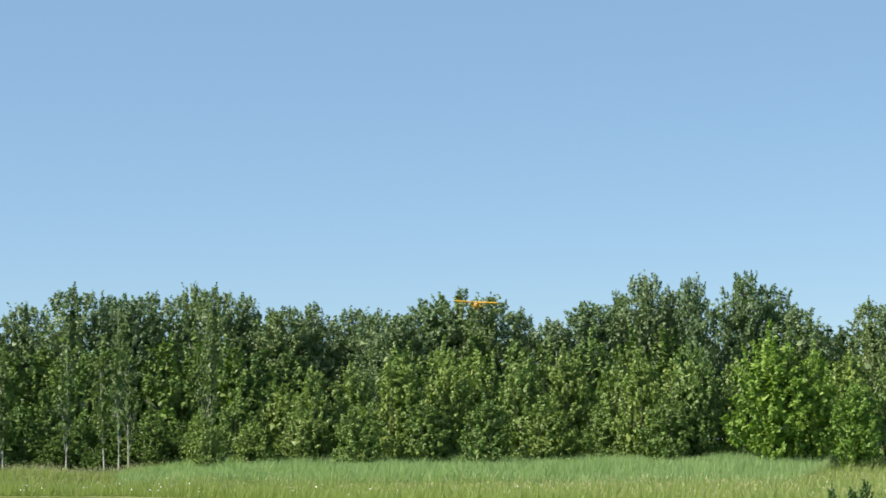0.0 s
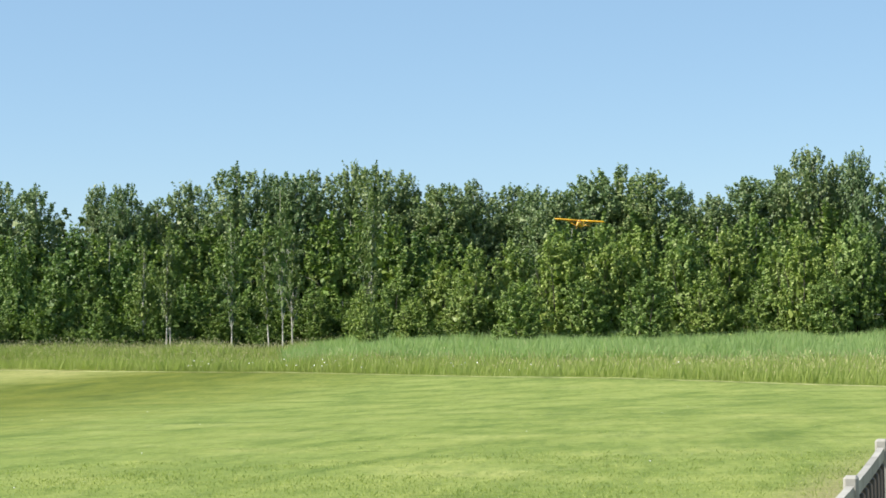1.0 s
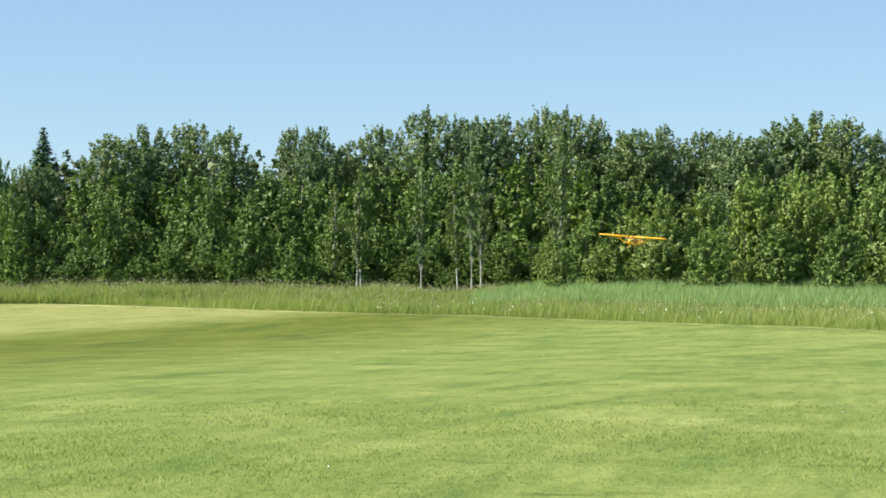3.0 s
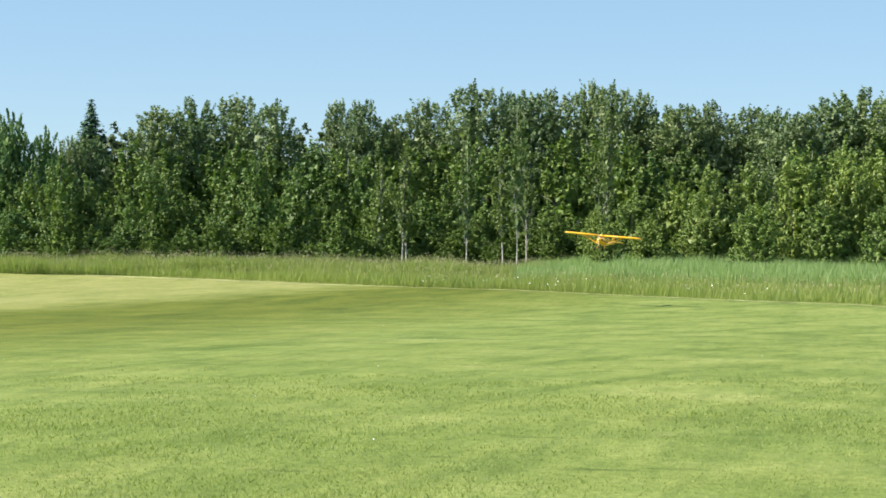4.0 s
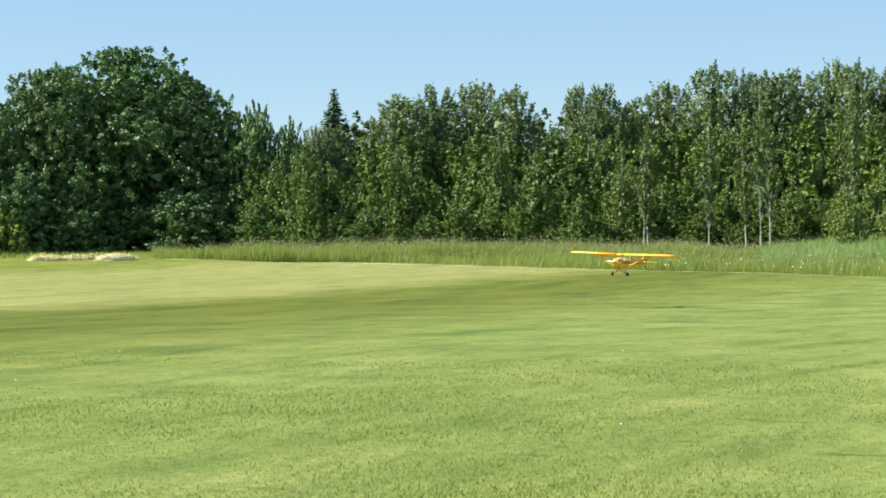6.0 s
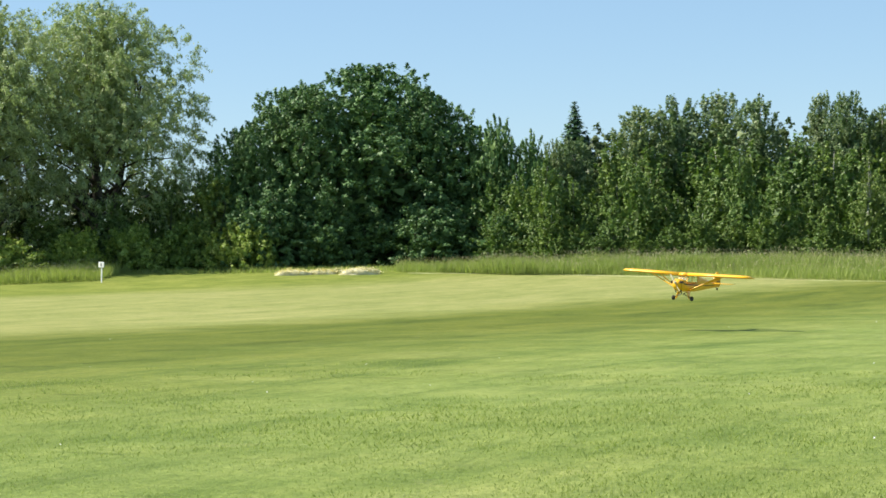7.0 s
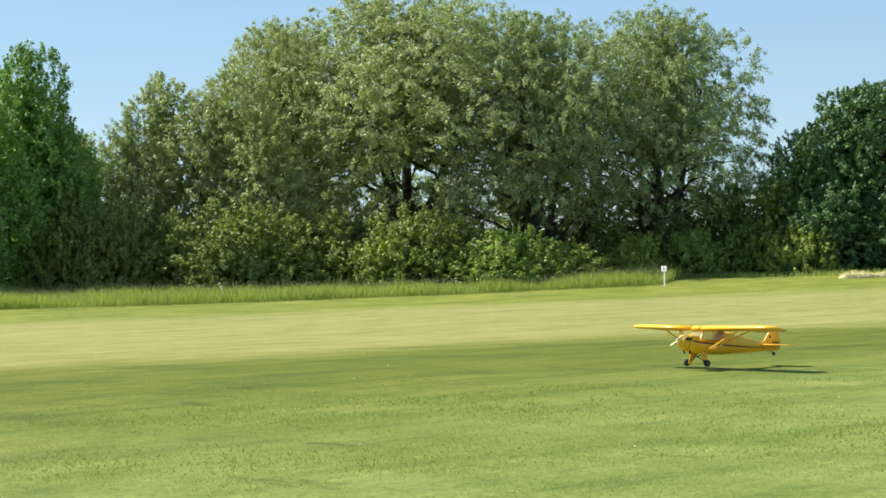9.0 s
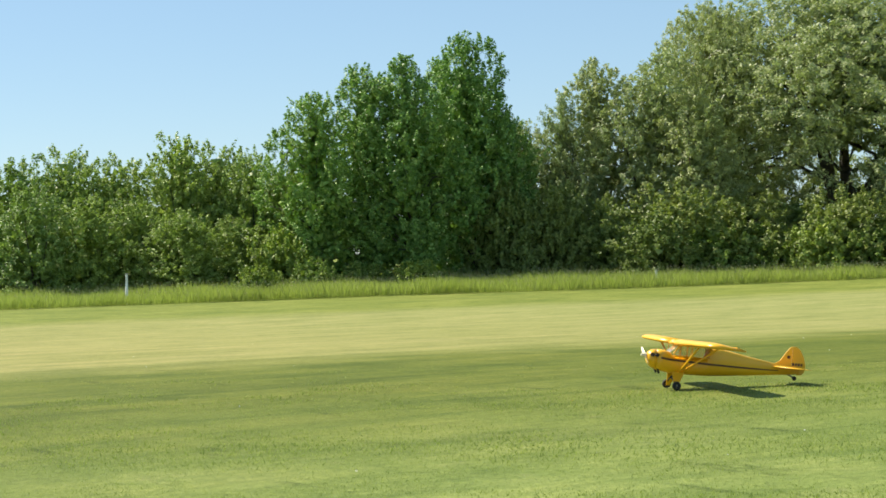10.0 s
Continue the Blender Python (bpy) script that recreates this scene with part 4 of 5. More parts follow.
def loft(sections, sides=20, power=2.8):
    """A skin through rounded sections: y, half width, bottom, top."""
    bm = bmesh.new()
    rings = []
    for y, w, lo, hi in sections:
        ring = []
        for k in range(sides):
            a = math.tau * k / sides
            c, s = math.cos(a), math.sin(a)
            ring.append(bm.verts.new((S * w * math.copysign(abs(c) ** (2 / power), c), S * y, S * ((lo + hi) / 2 + (hi - lo) / 2 * math.copysign(abs(s) ** (2 / power), s)))))
        rings.append(ring)
    for u, w in zip(rings, rings[1:]):
        for k in range(sides):
            bm.faces.new((u[k], u[(k + 1) % sides], w[(k + 1) % sides], w[k]))
    bm.faces.new(rings[0])
    bm.faces.new(rings[-1][::-1])
    bmesh.ops.recalc_face_normals(bm, faces=bm.faces)
    return bm


def aerofoil_panel(stations, tilt=0.0):
    """A wing panel: stations of x, leading edge y, chord, middle z, thickness."""
    outline = [(0, 0), (0.02, 0.35), (0.1, 0.8), (0.3, 1.0), (0.6, 0.68), (1.0, 0.04), (0.6, -0.3), (0.3, -0.42), (0.1, -0.42), (0.02, -0.26)]
    bm = bmesh.new()
    rings = []
    for x, le, chord, z, th in stations:
        rings.append([bm.verts.new((S * x, S * (le - u * chord), S * (z + v * th - tilt * (u - 0.4) * chord))) for u, v in outline])
    for a, b in zip(rings, rings[1:]):
        for k in range(len(outline)):
            j = (k + 1) % len(outline)
            bm.faces.new((a[k], a[j], b[j], b[k]))
    bm.faces.new(rings[0])
    bm.faces.new(rings[-1])
    bmesh.ops.recalc_face_normals(bm, faces=bm.faces)
    return bm


def rod(a, b, r, sides=8, flat=1.0):
    bm = bmesh.new()
    tube(bm, [Vector(a) * S, (Vector(a) + Vector(b)) * S / 2, Vector(b) * S], [r * S] * 3, sides)
    return bm


def slab(points, thick, axis=0):
    """A flat piece with rounded rim from an outline in the plane across the axis."""
    bm = bmesh.new()
    out = []
    for off, k in ((-0.5, 0.97), (-0.25, 1.0), (0.25, 1.0), (0.5, 0.97)):
        cx = sum(p[0] for p in points) / len(points)
        cy = sum(p[1] for p in points) / len(points)
        ring = []
        for u, v in points:
            u, v = cx + (u - cx) * k, cy + (v - cy) * k
            ring.append(bm.verts.new(S * Vector((off * thick, u, v) if axis == 0 else (v, u, off * thick))))
        out.append(ring)
    n = len(points)
    for a, b in zip(out, out[1:]):
        for k in range(n):
            bm.faces.new((a[k], a[(k + 1) % n], b[(k + 1) % n], b[k]))
    bm.faces.new(out[0])
    bm.faces.new(out[-1])
    bmesh.ops.recalc_face_normals(bm, faces=bm.faces)
    return bm


def wheel_at(parent, x, y, z, r, w, name):
    ob = new(name)
    ob.parent = parent
    ob.matrix_basis = pose(S * x, S * y, S * z)
    bm = bmesh.new()
    prof = [(r * 0.45, w * 0.42), (r * 0.8, w * 0.5), (r * 0.96, w * 0.34), (r, 0.0), (r * 0.96, -w * 0.34), (r * 0.8, -w * 0.5), (r * 0.45, -w * 0.42)]
    n = 24
    rings = [[bm.verts.new(S * Vector((o, q * math.cos(math.tau * k / n), q * math.sin(math.tau * k / n)))) for k in range(n)] for q, o in prof]
    for a, b in zip(rings, rings[1:] + rings[:1]):
        for k in range(n):
            bm.faces.new((a[k], a[(k + 1) % n], b[(k + 1) % n], b[k]))
    bmesh.ops.recalc_face_normals(bm, faces=bm.faces)
    part("tyre", bm, M_BLACK, ob, "black rubber tyre", True)
    bm = bmesh.new()
    bmesh.ops.create_cone(bm, cap_ends=True, segments=16, radius1=S * r * 0.4, radius2=S * r * 0.4, depth=S * w * 0.7, matrix=pose(0, 0, 0, 0, 90, 0))
    part("hub", bm, M_ENGINE, ob, "dark metal hub")
    return ob


def build_plane():
    wheels = {}
    plane = new("model_aeroplane")
    tagged(plane, "yellow high-wing model aeroplane with a dark side stripe, landing on grass", "model plane")
    # fuselage: low cabin sides, high deck behind
    part("fuselage", loft([(0.78, 0.37, 0.86, 1.66), (0.5, 0.385, 0.80, 1.66), (0.25, 0.385, 0.77, 1.60), (0.1, 0.385, 0.76, 1.46), (-0.6, 0.385, 0.75, 1.44), (-1.25, 0.38, 0.77, 1.46), (-1.42, 0.37, 0.78, 1.94), (-1.9, 0.33, 0.82, 1.90), (-3.0, 0.235, 0.93, 1.70), (-4.2, 0.13, 1.06, 1.52), (-5.0, 0.055, 1.14, 1.42), (-5.15, 0.03, 1.17, 1.40)], 22, 3.4), M_YELLOW, plane, "yellow covered fuselage", True)
    part("cowling", loft([(1.12, 0.16, 1.14, 1.46), (1.07, 0.25, 1.05, 1.54), (0.95, 0.33, 0.94, 1.62), (0.775, 0.372, 0.858, 1.662)], 22, 2.6), M_YELLOW, plane, "yellow rounded engine cowling", True)
    for side in (-1, 1):
        bm = bmesh.new()
        for y in (0.98, 0.80):
            tube(bm, [(S * side * 0.22, S * y, S * 1.42), (S * side * 0.43, S * y, S * 1.45)], [S * 0.06] * 2, 10)
            for k in range(4):
                x = side * (0.325 + 0.03 * k)
                tube(bm, [(S * x, S * y, S * 1.437), (S * (x + side * 0.012), S * y, S * 1.437)], [S * 0.082] * 2, 10)
        part("engine_cylinder", bm, M_ENGINE, plane, "dark finned engine cylinders")
        part("exhaust", rod((side * 0.3, 0.9, 1.3), (side * 0.2, 0.62, 0.72), 0.045), M_ENGINE, plane)
        # stripe along the side
        pts = [(0.62, 1.30, 1.375), (0.2, 1.26, 1.335), (-1.4, 1.21, 1.285), (-3.0, 1.205, 1.265), (-4.3, 1.235, 1.265)]
        wid = {0.62: 0.3865, 0.2: 0.392, -1.4: 0.377, -3.0: 0.243, -4.3: 0.128}
        v = [(S * side * (wid[y] + o), S * y, S * z) for y, a, b in pts for z, o in ((a, 0.012), (b, 0.012), (b, -0.03), (a, -0.03))]
        f = [tuple(4 * i + q for q in (k, (k + 1) % 4)) + tuple(4 * (i + 1) + q for q in ((k + 1) % 4, k)) for i in range(4) for k in range(4)]
        raw("stripe", v, f, M_STRIPE, plane, "dark brown side stripe")
        # cabin frame and panes
        for a, b in (((side * 0.36, 0.14, 1.52), (side * 0.34, -0.12, 1.94)), ((side * 0.365, -0.62, 1.42), (side * 0.35, -0.64, 1.94)), ((side * 0.37, -1.36, 1.44), (side * 0.36, -1.40, 1.92)), ((side * 0.365, 0.1, 1.45), (side * 0.37, -1.4, 1.45))):
            part("cabin_frame", rod(a, b, 0.026, 6), M_YELLOW, plane)
        for y0, y1, t0 in ((0.10, -0.60, -0.12), (-0.65, -1.36, -0.66)):
            x0, x1 = side * 0.362, side * 0.345
            v = [(S * x, S * y, S * z) for o in (0, 0.008) for x, y, z in ((x0 + side * o, y0, 1.46), (x0 + side * o, y1, 1.46), (x1 + side * o, y1, 1.91), (x1 + side * o, t0, 1.91))]
            ob = raw("side_window", v, [(0, 1, 2, 3), (7, 6, 5, 4), (0, 4, 5, 1), (1, 5, 6, 2), (2, 6, 7, 3), (3, 7, 4, 0)], M_GLASS, plane, "tan-tinted side window")
            ob.visible_shadow = False
    v = [(S * x, S * y, S * z) for o in (0, 0.008) for x, y, z in ((-0.34, 0.26 + o, 1.60), (0.34, 0.26 + o, 1.60), (0.33, -0.08 + o, 1.93), (-0.33, -0.08 + o, 1.93))]
    ob = raw("windscreen", v, [(0, 1, 2, 3), (7, 6, 5, 4), (0, 4, 5, 1), (1, 5, 6, 2), (2, 6, 7, 3), (3, 7, 4, 0)], M_GLASS, plane, "tan-tinted sloping windscreen")
    ob.visible_shadow = False
    # wing in two panels with rounded tips, and a centre section
    for side in (-1, 1):
        st = [(side * x, le, ch, 1.945 + 0.012 * x, th) for x, le, ch, th in ((0.34, 0.18, 1.6, 0.175), (2.5, 0.18, 1.6, 0.175), (4.1, 0.18, 1.6, 0.17), (4.65, 0.14, 1.50, 0.15), (4.93, 0.04, 1.28, 0.14), (5.09, -0.16, 0.9, 0.09), (5.14, -0.36, 0.5, 0.04))]
        panel = part("wing_panel", aerofoil_panel(st, 0.045), M_YELLOW, plane, "long yellow wing panel with a rounded tip", True)
        x0, x1 = side * 2.6, side * 4.55
        v = [(S * x, S * y, S * (1.945 + 0.012 * abs(x) + z)) for x in (x0, x1) for y, z in ((-1.10, 0.075), (-1.46, -0.022), (-1.46, -0.075), (-1.10, -0.065))]
        raw("aileron", v, [(0, 1, 5, 4), (1, 2, 6, 5), (2, 3, 7, 6), (3, 0, 4, 7), (3, 2, 1, 0), (4, 5, 6, 7)], M_YELLOW, panel)
        part("wing_strut", rod((side * 0.36, -0.18, 0.86), (side * 2.75, -0.18, 1.95), 0.042), M_YELLOW, plane, "yellow front wing strut")
        part("wing_strut", rod((side * 0.36, -0.28, 0.86), (side * 2.6, -1.02, 1.95), 0.036), M_YELLOW, plane, "yellow rear wing strut")
        part("jury_strut", rod((side * 1.62, -0.18, 1.46), (side * 1.62, -0.2, 1.92), 0.014, 6), M_YELLOW, plane)
        # undercarriage
        part("gear_leg", slab([(0.12, 0.0), (-0.4, 0.0), (-0.07, 1.0), (0.06, 1.0)], 0.04), M_YELLOW, plane, "yellow covered gear leg").matrix_basis = Matrix(((1, 0, side * 0.38, S * side * 0.34), (0, 1, 0, 0), (0, 0, -0.49, S * 0.84), (0, 0, 0, 1)))
        part("gear_strut", rod((side * 0.06, 0.06, 0.6), (side * 0.7, 0.0, 0.35), 0.03), M_ENGINE, plane, "dark shock strut")
        part("gear_strut", rod((side * 0.06, 0.06, 0.6), (side * 0.3, -0.3, 0.8), 0.03), M_ENGINE, plane)
        part("axle", rod((side * 0.66, 0, 0.31), (side * 0.80, 0, 0.31), 0.03), M_STEEL, plane)
        wheels[side] = wheel_at(plane, side * 0.74, 0, 0.30, 0.175, 0.15, "wheel")
        # tailplane
        st = [(side * x, le, ch, 1.40, th) for x, le, ch, th in ((0.02, -4.05, 1.3, 0.05), (0.5, -4.12, 1.25, 0.045), (1.0, -4.32, 1.05, 0.04), (1.3, -4.55, 0.78, 0.035), (1.45, -4.8, 0.4, 0.02))]
        part("tailplane", aerofoil_panel(st), M_YELLOW, plane, "yellow rounded tailplane", True)
    part("wing_centre", aerofoil_panel([(-0.345, 0.18, 1.6, 1.938, 0.18), (0.345, 0.18, 1.6, 1.938, 0.18)], 0.045), M_YELLOW, plane, "", True)
    fin = part("fin", slab([(-3.95, 1.42), (-4.35, 1.62), (-4.62, 2.02), (-4.78, 2.22), (-4.86, 2.25), (-4.86, 1.38), (-4.3, 1.38)], 0.05), M_YELLOW, plane, "yellow fin")
    rudder = part("rudder", slab([(-4.875, 2.25), (-5.03, 2.26), (-5.2, 2.13), (-5.36, 1.85), (-5.46, 1.5), (-5.42, 1.26), (-5.3, 1.14), (-5.12, 1.12), (-4.875, 1.36)], 0.045), M_YELLOW, plane, "yellow rounded rudder")
    for side in (-1, 1):
        bm = bmesh.new()
        for i, (y, wd) in enumerate(((-4.93, 0.09), (-5.05, 0.07), (-5.16, 0.09), (-5.28, 0.08))):
            box(bm, (S * 0.006, S * wd, S * 0.11), pose(S * side * 0.026, S * y, S * 1.55))
        part("registration_mark", bm, M_STRIPE, rudder, "dark unreadable registration marks")
        bm = bmesh.new()
        bmesh.ops.create_cone(bm, cap_ends=True, segments=12, radius1=S * 0.07, radius2=S * 0.07, depth=S * 0.008, matrix=pose(S * side * 0.029, S * -4.72, S * 1.82, 0, 90, 0))
        part("fin_badge", bm, M_STRIPE, fin, "small dark round badge")
    part("tail_spring", rod((0, -4.72, 1.13), (0, -5.02, 1.02), 0.03), M_STEEL, plane)
    wheel_at(plane, 0, -5.03, 0.99, 0.09, 0.07, "tail_wheel")
    # propeller
    prop = new("propeller")
    prop.parent = plane
    prop.matrix_basis = pose(0, S * 1.2, S * 1.38)
    for k in (0, 1):
        bm = bmesh.new()
        st = [(0.04, 0.045, 0.055, 60), (0.16, 0.055, 0.04, 50), (0.36, 0.056, 0.03, 38), (0.55, 0.046, 0.02, 28), (0.67, 0.036, 0.012, 18), (0.7, 0.012, 0.006, 18)]
        rings = []
        for z, w, th, tw in st:
            c, s = math.cos(radians(tw)), math.sin(radians(tw))
            rings.append([bm.verts.new(S * Vector((u * w * c - q * th * s, u * w * s + q * th * c, z))) for u, q in ((-1, 0), (0, 0.5), (1, 0), (0, -0.5))])
        for a, b in zip(rings, rings[1:]):
            for i in range(4):
                bm.faces.new((a[i], a[(i + 1) % 4], b[(i + 1) % 4], b[i]))
        bm.faces.new(rings[0])
        bm.faces.new(rings[-1])
        bmesh.ops.recalc_face_normals(bm, faces=bm.faces)
        bmesh.ops.transform(bm, matrix=pose(0, 0, 0, 0, 180 * k, 0), verts=bm.verts)
        part("blade", bm, M_PROP, prop, "cream propeller blade")
    bm = bmesh.new()
    bmesh.ops.create_cone(bm, cap_ends=True, segments=14, radius1=S * 0.1, radius2=S * 0.05, depth=S * 0.2, matrix=pose(0, S * 0.05, 0, -90))
    part("hub", bm, M_PROP, prop, "cream propeller hub")
    return plane, prop, wheels


plane, propeller, wheels = build_plane()


# ---- fence ----
def build_fence():
    """Two stretches of weathered fence with a gap between them; the top boards sag in a curve between the posts."""
    x0, y0, x1, y1 = 0.18, 3.74, 2.04, 12.4
    n = math.hypot(x1 - x0, y1 - y0)
    ux, uy = (x1 - x0) / n, (y1 - y0) / n
    turn = math.degrees(math.atan2(uy, ux))

    def at(s, z):
        return Vector((x0 + ux * s, y0 + uy * s, z))

    for start, bays, sag, label in ((0.0, 3, 0.035, "weathered grey wooden fence with sagging top boards and wire mesh"), (n - 3.84, 3, 0.085, "weathered grey wooden fence stretch beyond the gap")):
        def level(u, sag=sag):
            return 1.01 - sag * math.sin(math.pi * min(1.0, max(0.0, u))) ** 0.8

        fence = new("wooden_fence")
        tagged(fence, label, "fence", "fences beside the field")
        fence.matrix_basis = pose(0, 0, 0)
        for i in range(bays + 1):
            s = start + i * 1.28
            bm = bmesh.new()
            tall = level(i / bays) + 0.03
            box(bm, (0.046, 0.046, tall + 0.2), Matrix.Translation(at(s, (tall - 0.2) / 2)) @ pose(0, 0, 0, 0, 0, turn), 0.008)
            part("post", bm, M_POST, fence, "pale weathered square post")
        for i in range(bays):
            a, b = start + i * 1.28 + 0.03, start + (i + 1) * 1.28 - 0.03
            # the top board, sagging between two posts
            bm = bmesh.new()
            rings = []
            for k in range(11):
                u = k / 10
                z = level((i + u) / bays)
                c = at(a + (b - a) * u, z)
                w = Vector((-uy, ux, 0)) * 0.012
                rings.append([bm.verts.new(c + q) for q in (w, -w, -w + Vector((0, 0, -0.042)), w + Vector((0, 0, -0.042)))])
            for p, q in zip(rings, rings[1:]):
                for k in range(4):
                    bm.faces.new((p[k], p[(k + 1) % 4], q[(k + 1) % 4], q[k]))
            bm.faces.new(rings[0])
            bm.faces.new(rings[-1])
            bmesh.ops.recalc_face_normals(bm, faces=bm.faces)
            part("top_board", bm, M_POST, fence, "curved weathered top board")
            bm = bmesh.new()
            box(bm, (b - a, 0.04, 0.10), Matrix.Translation(at((a + b) / 2, 0.16)) @ pose(0, 0, 0, 0, 0, turn), 0.006)
            part("bottom_rail", bm, M_BOARD, fence)
            for k in range(8):
                u = (k + 0.5) / 8
                bm = bmesh.new()
                top = level((i + u) / bays) - 0.05
                box(bm, (0.045, 0.03, top - 0.06), Matrix.Translation(at(a + (b - a) * u, 0.06 + (top - 0.06) / 2)) @ pose(0, 0, 0, 0, 0, turn), 0.004)
                part("slat", bm, M_BOARD, fence)
        bm = bmesh.new()
        off = Vector((-uy, ux, 0)) * 0.062
        length = bays * 1.28
        for z in np.arange(0.12, 0.88, 0.1):
            tube(bm, [at(start, z) + off, at(start + length, z) + off], [0.003] * 2, 4)
        for s in np.arange(0.0, length, 0.1):
            tube(bm, [at(start + s, 0.08) + off, at(start + s, 0.86) + off], [0.003] * 2, 4)
        part("wire_mesh", bm, M_WIRE, fence, "rusty square wire mesh")


build_fence()


# ---- markers and hay ----
def marker_sign(az, d):
    x, y, z = on_ground(az, d)
    sign = new("marker_sign")
    sign.matrix_basis = pose(x, y, z, 0, 0, az - 40)
    tagged(sign, "small white board on a white post at the grass edge", "sign")
    bm = bmesh.new()
    box(bm, (0.07, 0.05, 0.95), pose(0, 0, 0.38, 0, 2, 0), 0.008)
    part("post", bm, M_WHITE, sign, "white post")
    bm = bmesh.new()
    box(bm, (0.35, 0.03, 0.28), pose(0.01, -0.035, 0.9, 0, 2, 0), 0.008)
    board = part("board", bm, M_WHITE, sign, "square white board")
    bm = bmesh.new()
    box(bm, (0.055, 0.006, 0.15), pose(0.01, -0.054, 0.9, 0, 2, 0))
    part("figure_bar", bm, M_ENGINE, board, "dark unreadable mark")


def stake(az, d, height, lean):
    x, y, z = on_ground(az, d)
    ob = new("marker_stake")
    ob.matrix_basis = pose(x, y, z, 0, lean, az)
    tagged(ob, "pale wooden stake standing in the tall grass", "stake", "marker stakes")
    bm = bmesh.new()
    tube(bm, [(0, 0, -0.2), (0.01, 0, height * 0.5), (0, 0.01, height)], [0.075, 0.07, 0.06], 7)
    part("stake_pole", bm, M_WHITE, ob)
    bm = bmesh.new()
    box(bm, (0.15, 0.15, 0.05), pose(0, 0.01, height + 0.02), 0.01)
    part("stake_cap", bm, M_POST, ob)


marker_sign(36.2, 98.5)
stake(65.0, 93.0, 1.45, 2)
stake(49.3, 95.0, 0.75, -4)


def hay_heap(az, d, w, depth, h, seed):
    """A low heap of raked dry grass: a lumpy mound with loose stalks."""
    r = np.random.default_rng(seed)
    x, y, z = on_ground(az, d)
    heap = new("hay_heap")
    heap.matrix_basis = pose(x, y, z, 0, 0, az)
    tagged(heap, "low heap of raked dry grass lying on the mown field", "hay", "hay heaps")
    bm = bmesh.new()
    bmesh.ops.create_icosphere(bm, subdivisions=3, radius=1.0)
    for v in bm.verts:
        k = 1 + 0.22 * noise.noise(v.co * 2.3 + Vector((seed, 0, 0))) + 0.1 * noise.noise(v.co * 6)
        v.co = Vector((v.co.x * w / 2 * k, v.co.y * depth / 2 * k, max(-0.05, v.co.z * h * k)))
    part("mound", bm, M_HAY, heap, "", True)
    a = r.uniform(0, math.tau, 380)
    q = np.sqrt(r.uniform(0, 1, 380))
    c = np.stack([np.cos(a) * q * w / 2 * 1.05, np.sin(a) * q * depth / 2 * 1.05, h * np.sqrt(np.maximum(0, 1 - q * q)) + 0.02], 1)
    ob = link_mesh("loose_straw", quads_mesh("loose_straw", leaf_quads(r, c, np.tile([0, 0, 1.0], (380, 1)), 0.3, 0.035, 0.0, 0.5)), M_CUT, heap, "loose dry straw")


hay_heap(30.6, 103.0, 1.9, 1.2, 0.27, 3)
hay_heap(29.75, 103.5, 1.7, 1.1, 0.22, 4)
hay_heap(29.3, 104.0, 0.9, 0.8, 0.2, 5)
hay_heap(28.6, 102.6, 2.2, 1.2, 0.33, 6)


# ---- flowers and turf tufts ----
def flowers(name, label, r, places, size, material):
    q = leaf_quads(r, places, np.tile([0.0, -0.5, 0.8], (len(places), 1)), size, size * 0.8, 0.0, 0.5)
    tagged(link_mesh(name, quads_mesh(name, q), material), label, "flowers", kind="stuff")


r = np.random.default_rng(21)
spots = []
for az, d in ((9.2, 83), (8.4, 82), (7.6, 81), (12.0, 87.5), (6.6, 79.5), (4.2, 75), (2.0, 72.5), (10.4, 85.5), (-2.0, 70.5)):
    x, y, z = on_ground(az, d)
    m = r.integers(4, 11)
    spots.append(np.stack([x + r.normal(0, 0.55, m), y + r.normal(0, 0.3, m), z + r.uniform(0.25, 0.6, m)], 1))
flowers("meadow_flowers", "white umbel flowers along the meadow's edge", r, np.concatenate(spots), 0.055, M_WHITE)
az, d = np.radians(r.uniform(-8, 66, 60)), r.uniform(13, 45, 60)
x, y = -d * np.sin(az), d * np.cos(az)
flowers("clover_flowers", "scattered small white clover flowers in the mown grass", r, np.stack([x, y, ground_height(x, y) + 0.03], 1), 0.015, M_WHITE)

M_TUFT = foliage("turf_blades", (0.14, 0.188, 0.055), (0.205, 0.25, 0.078), (0.3, 0.335, 0.135), 0.65, 0.8)
M_TUFT.node_tree.nodes["Principled BSDF"].inputs["Specular IOR Level"].default_value = 0.12


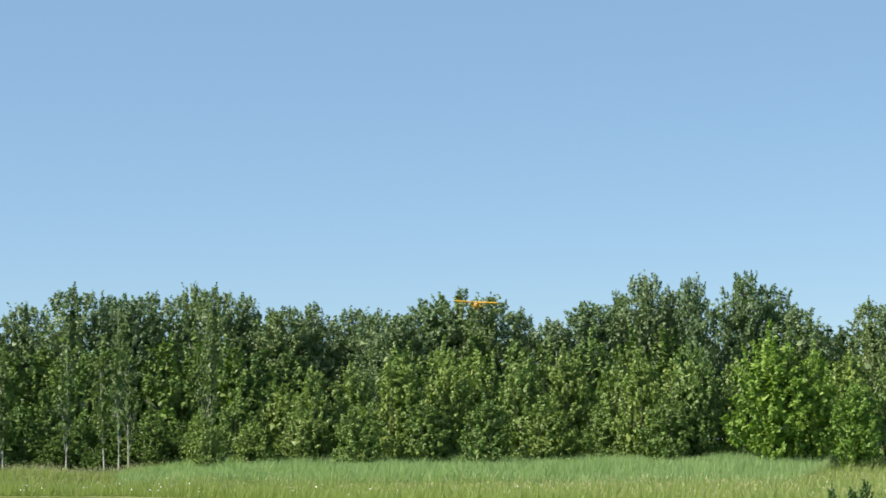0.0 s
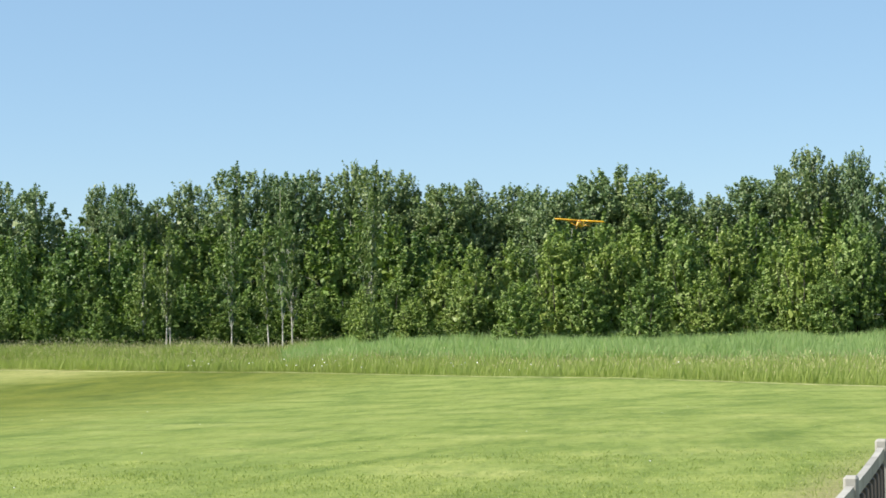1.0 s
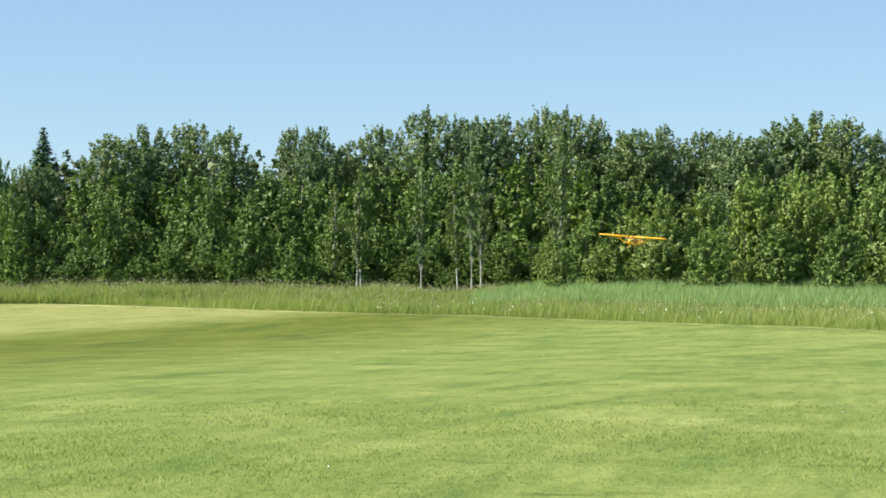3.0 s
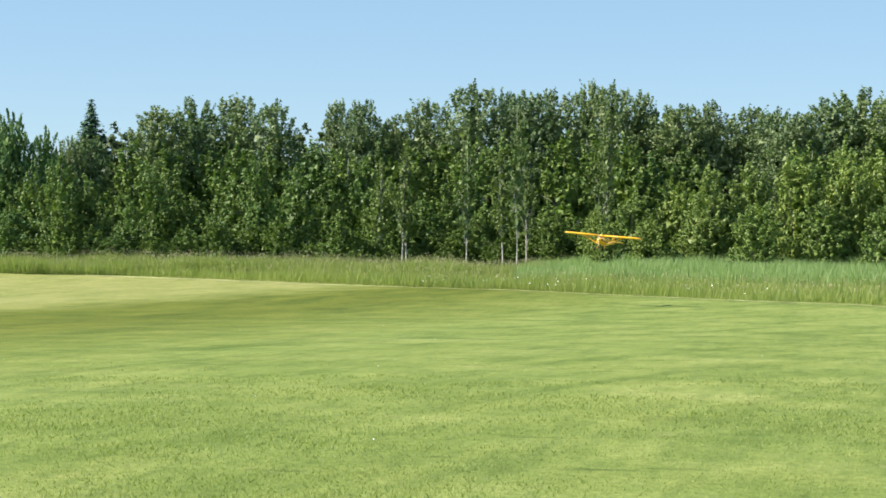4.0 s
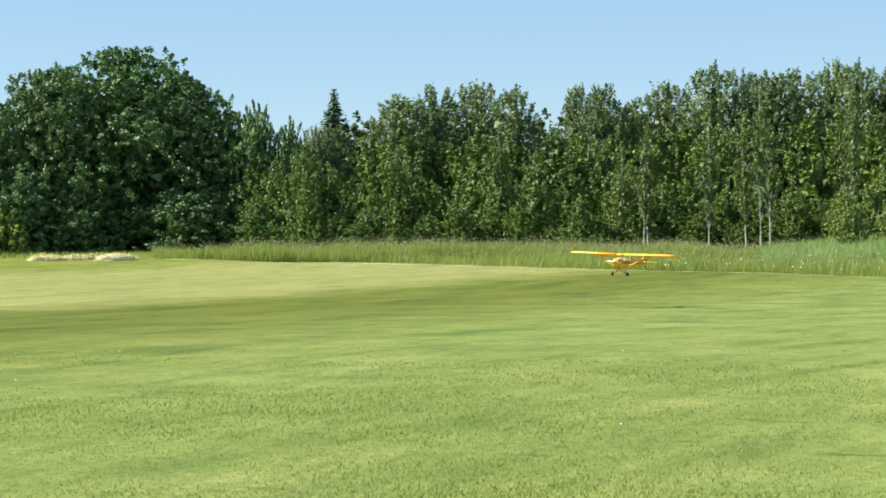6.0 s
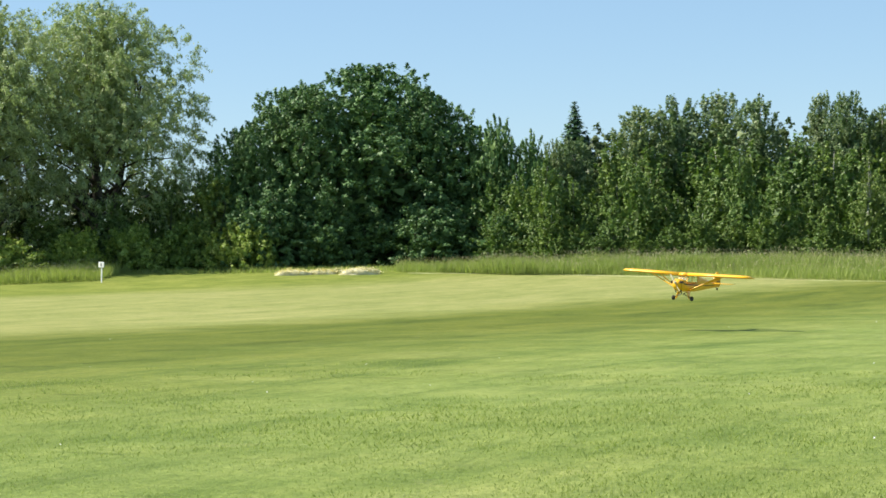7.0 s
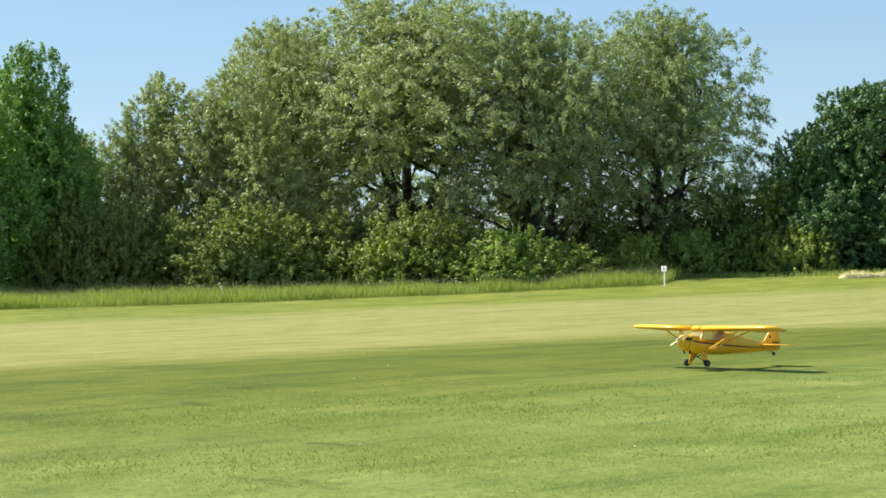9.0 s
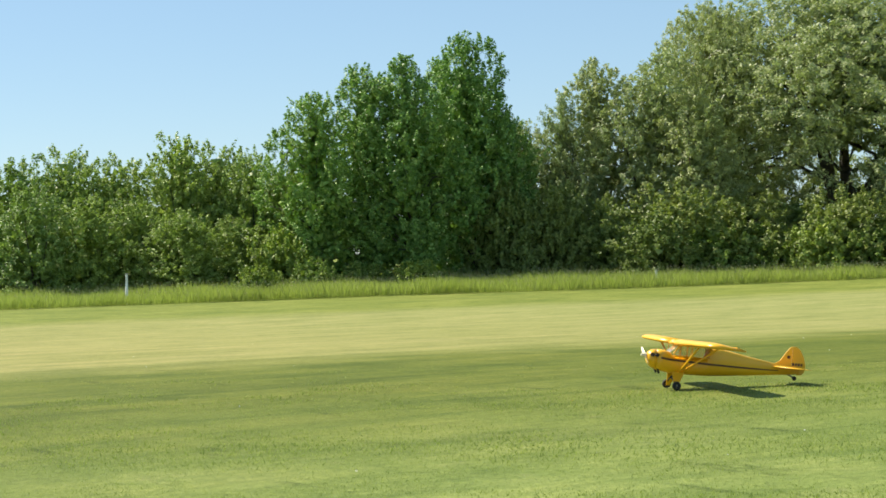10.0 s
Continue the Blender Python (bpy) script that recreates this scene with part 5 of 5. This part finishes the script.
def turf_tufts():
    """Short uneven blades of the mown grass, thick near the filmer and thinner farther off."""
    g = np.random.default_rng(11)
    n = 480000
    d = 10.5 + 17 * g.uniform(0, 1, n) ** 1.25
    az = np.radians(g.uniform(-10, 71, n))
    x, y = -d * np.sin(az), d * np.cos(az)
    keep = (0.8 * field_noise(x, y, 1.1) + 0.7 * field_noise(x, y, 4.3) + g.normal(0, 0.4, n)) > (d - 20) / 5
    x, y, d = x[keep], y[keep], d[keep]
    q, _ = blades(g, x, y, 0.022, 0.056, 0.0095, 0.5)
    grow = (0.8 + d / 60)[:, None, None]
    foot = q[:, :1, :]
    q = foot + (q - foot) * np.concatenate([grow, grow, np.ones_like(grow)], 2)
    tagged(link_mesh("turf_blades", quads_mesh("turf_blades", q), M_TUFT), "short mown grass blades of the field", "grass", kind="stuff")


turf_tufts()


# ---- what moves ----
def motions():
    # seconds, the wheels' place, heading, nose up, bank
    flight = [
        (0.0, 1.88, 113.08, 9.172, 170.0, 2.6, -4.4),
        (0.5, 0.20, 107.09, 7.388, 170.0, 2.6, -5.1),
        (1.0, -1.34, 100.59, 6.110, 170.0, 2.6, -5.1),
        (1.5, -2.76, 93.55, 5.056, 170.0, 2.6, -4.4),
        (2.0, -4.00, 86.80, 4.068, 170.0, 2.6, -3.2),
        (2.5, -5.23, 79.93, 2.883, 170.0, 2.6, -4.2),
        (4.0, -8.00, 64.01, 1.187, 169.0, 2.6, -4.6),
        (4.5, -8.66, 58.37, 0.569, 168.0, 1.5, -2.7),
        (5.0, -9.28, 52.90, 0.488, 167.0, 2.6, -2.6),
        (6.5, -11.28, 38.96, 0.205, 167.3, 1.3, -1.5),
        (7.0, -11.87, 34.26, 0.278, 169.6, 2.2, -3.3),
        (7.5, -12.46, 30.31, 0.319, 173.0, 1.8, -3.7),
        (8.0, -12.86, 26.31, 0.276, 171.0, 2.9, -3.8),
        (8.5, -13.84, 23.68, 0.131, 167.8, 5.2, -2.5),
        (9.0, -14.44, 20.33, -0.042, 166.3, 5.5, 0.6),
        (9.5, -14.66, 16.42, -0.073, 162.3, 7.8, 0.5),
        (10.0, -15.39, 13.34, -0.044, 154.6, 7.4, 0.1),
    ]
    walk(plane, [(t, pose(x, y, z, 0, 0, h) @ pose(0, 0, 0, up) @ pose(0, 0, 0, 0, bank)) for t, x, y, z, h, up, bank in flight])
    for side, wheel in wheels.items():
        rest = [(0.0, 0), (9.2, 0)] + [(9.2 + k / 10, -75 * k) for k in range(1, 9)]
        walk(wheel, [(t, pose(S * side * 0.74, 0, S * 0.30, turn, 0, 0)) for t, turn in rest])
    walk(propeller, [(k / 10, pose(0, S * 1.2, S * 1.38, 0, 25 + 67 * k, 0)) for k in range(101)])


motions()
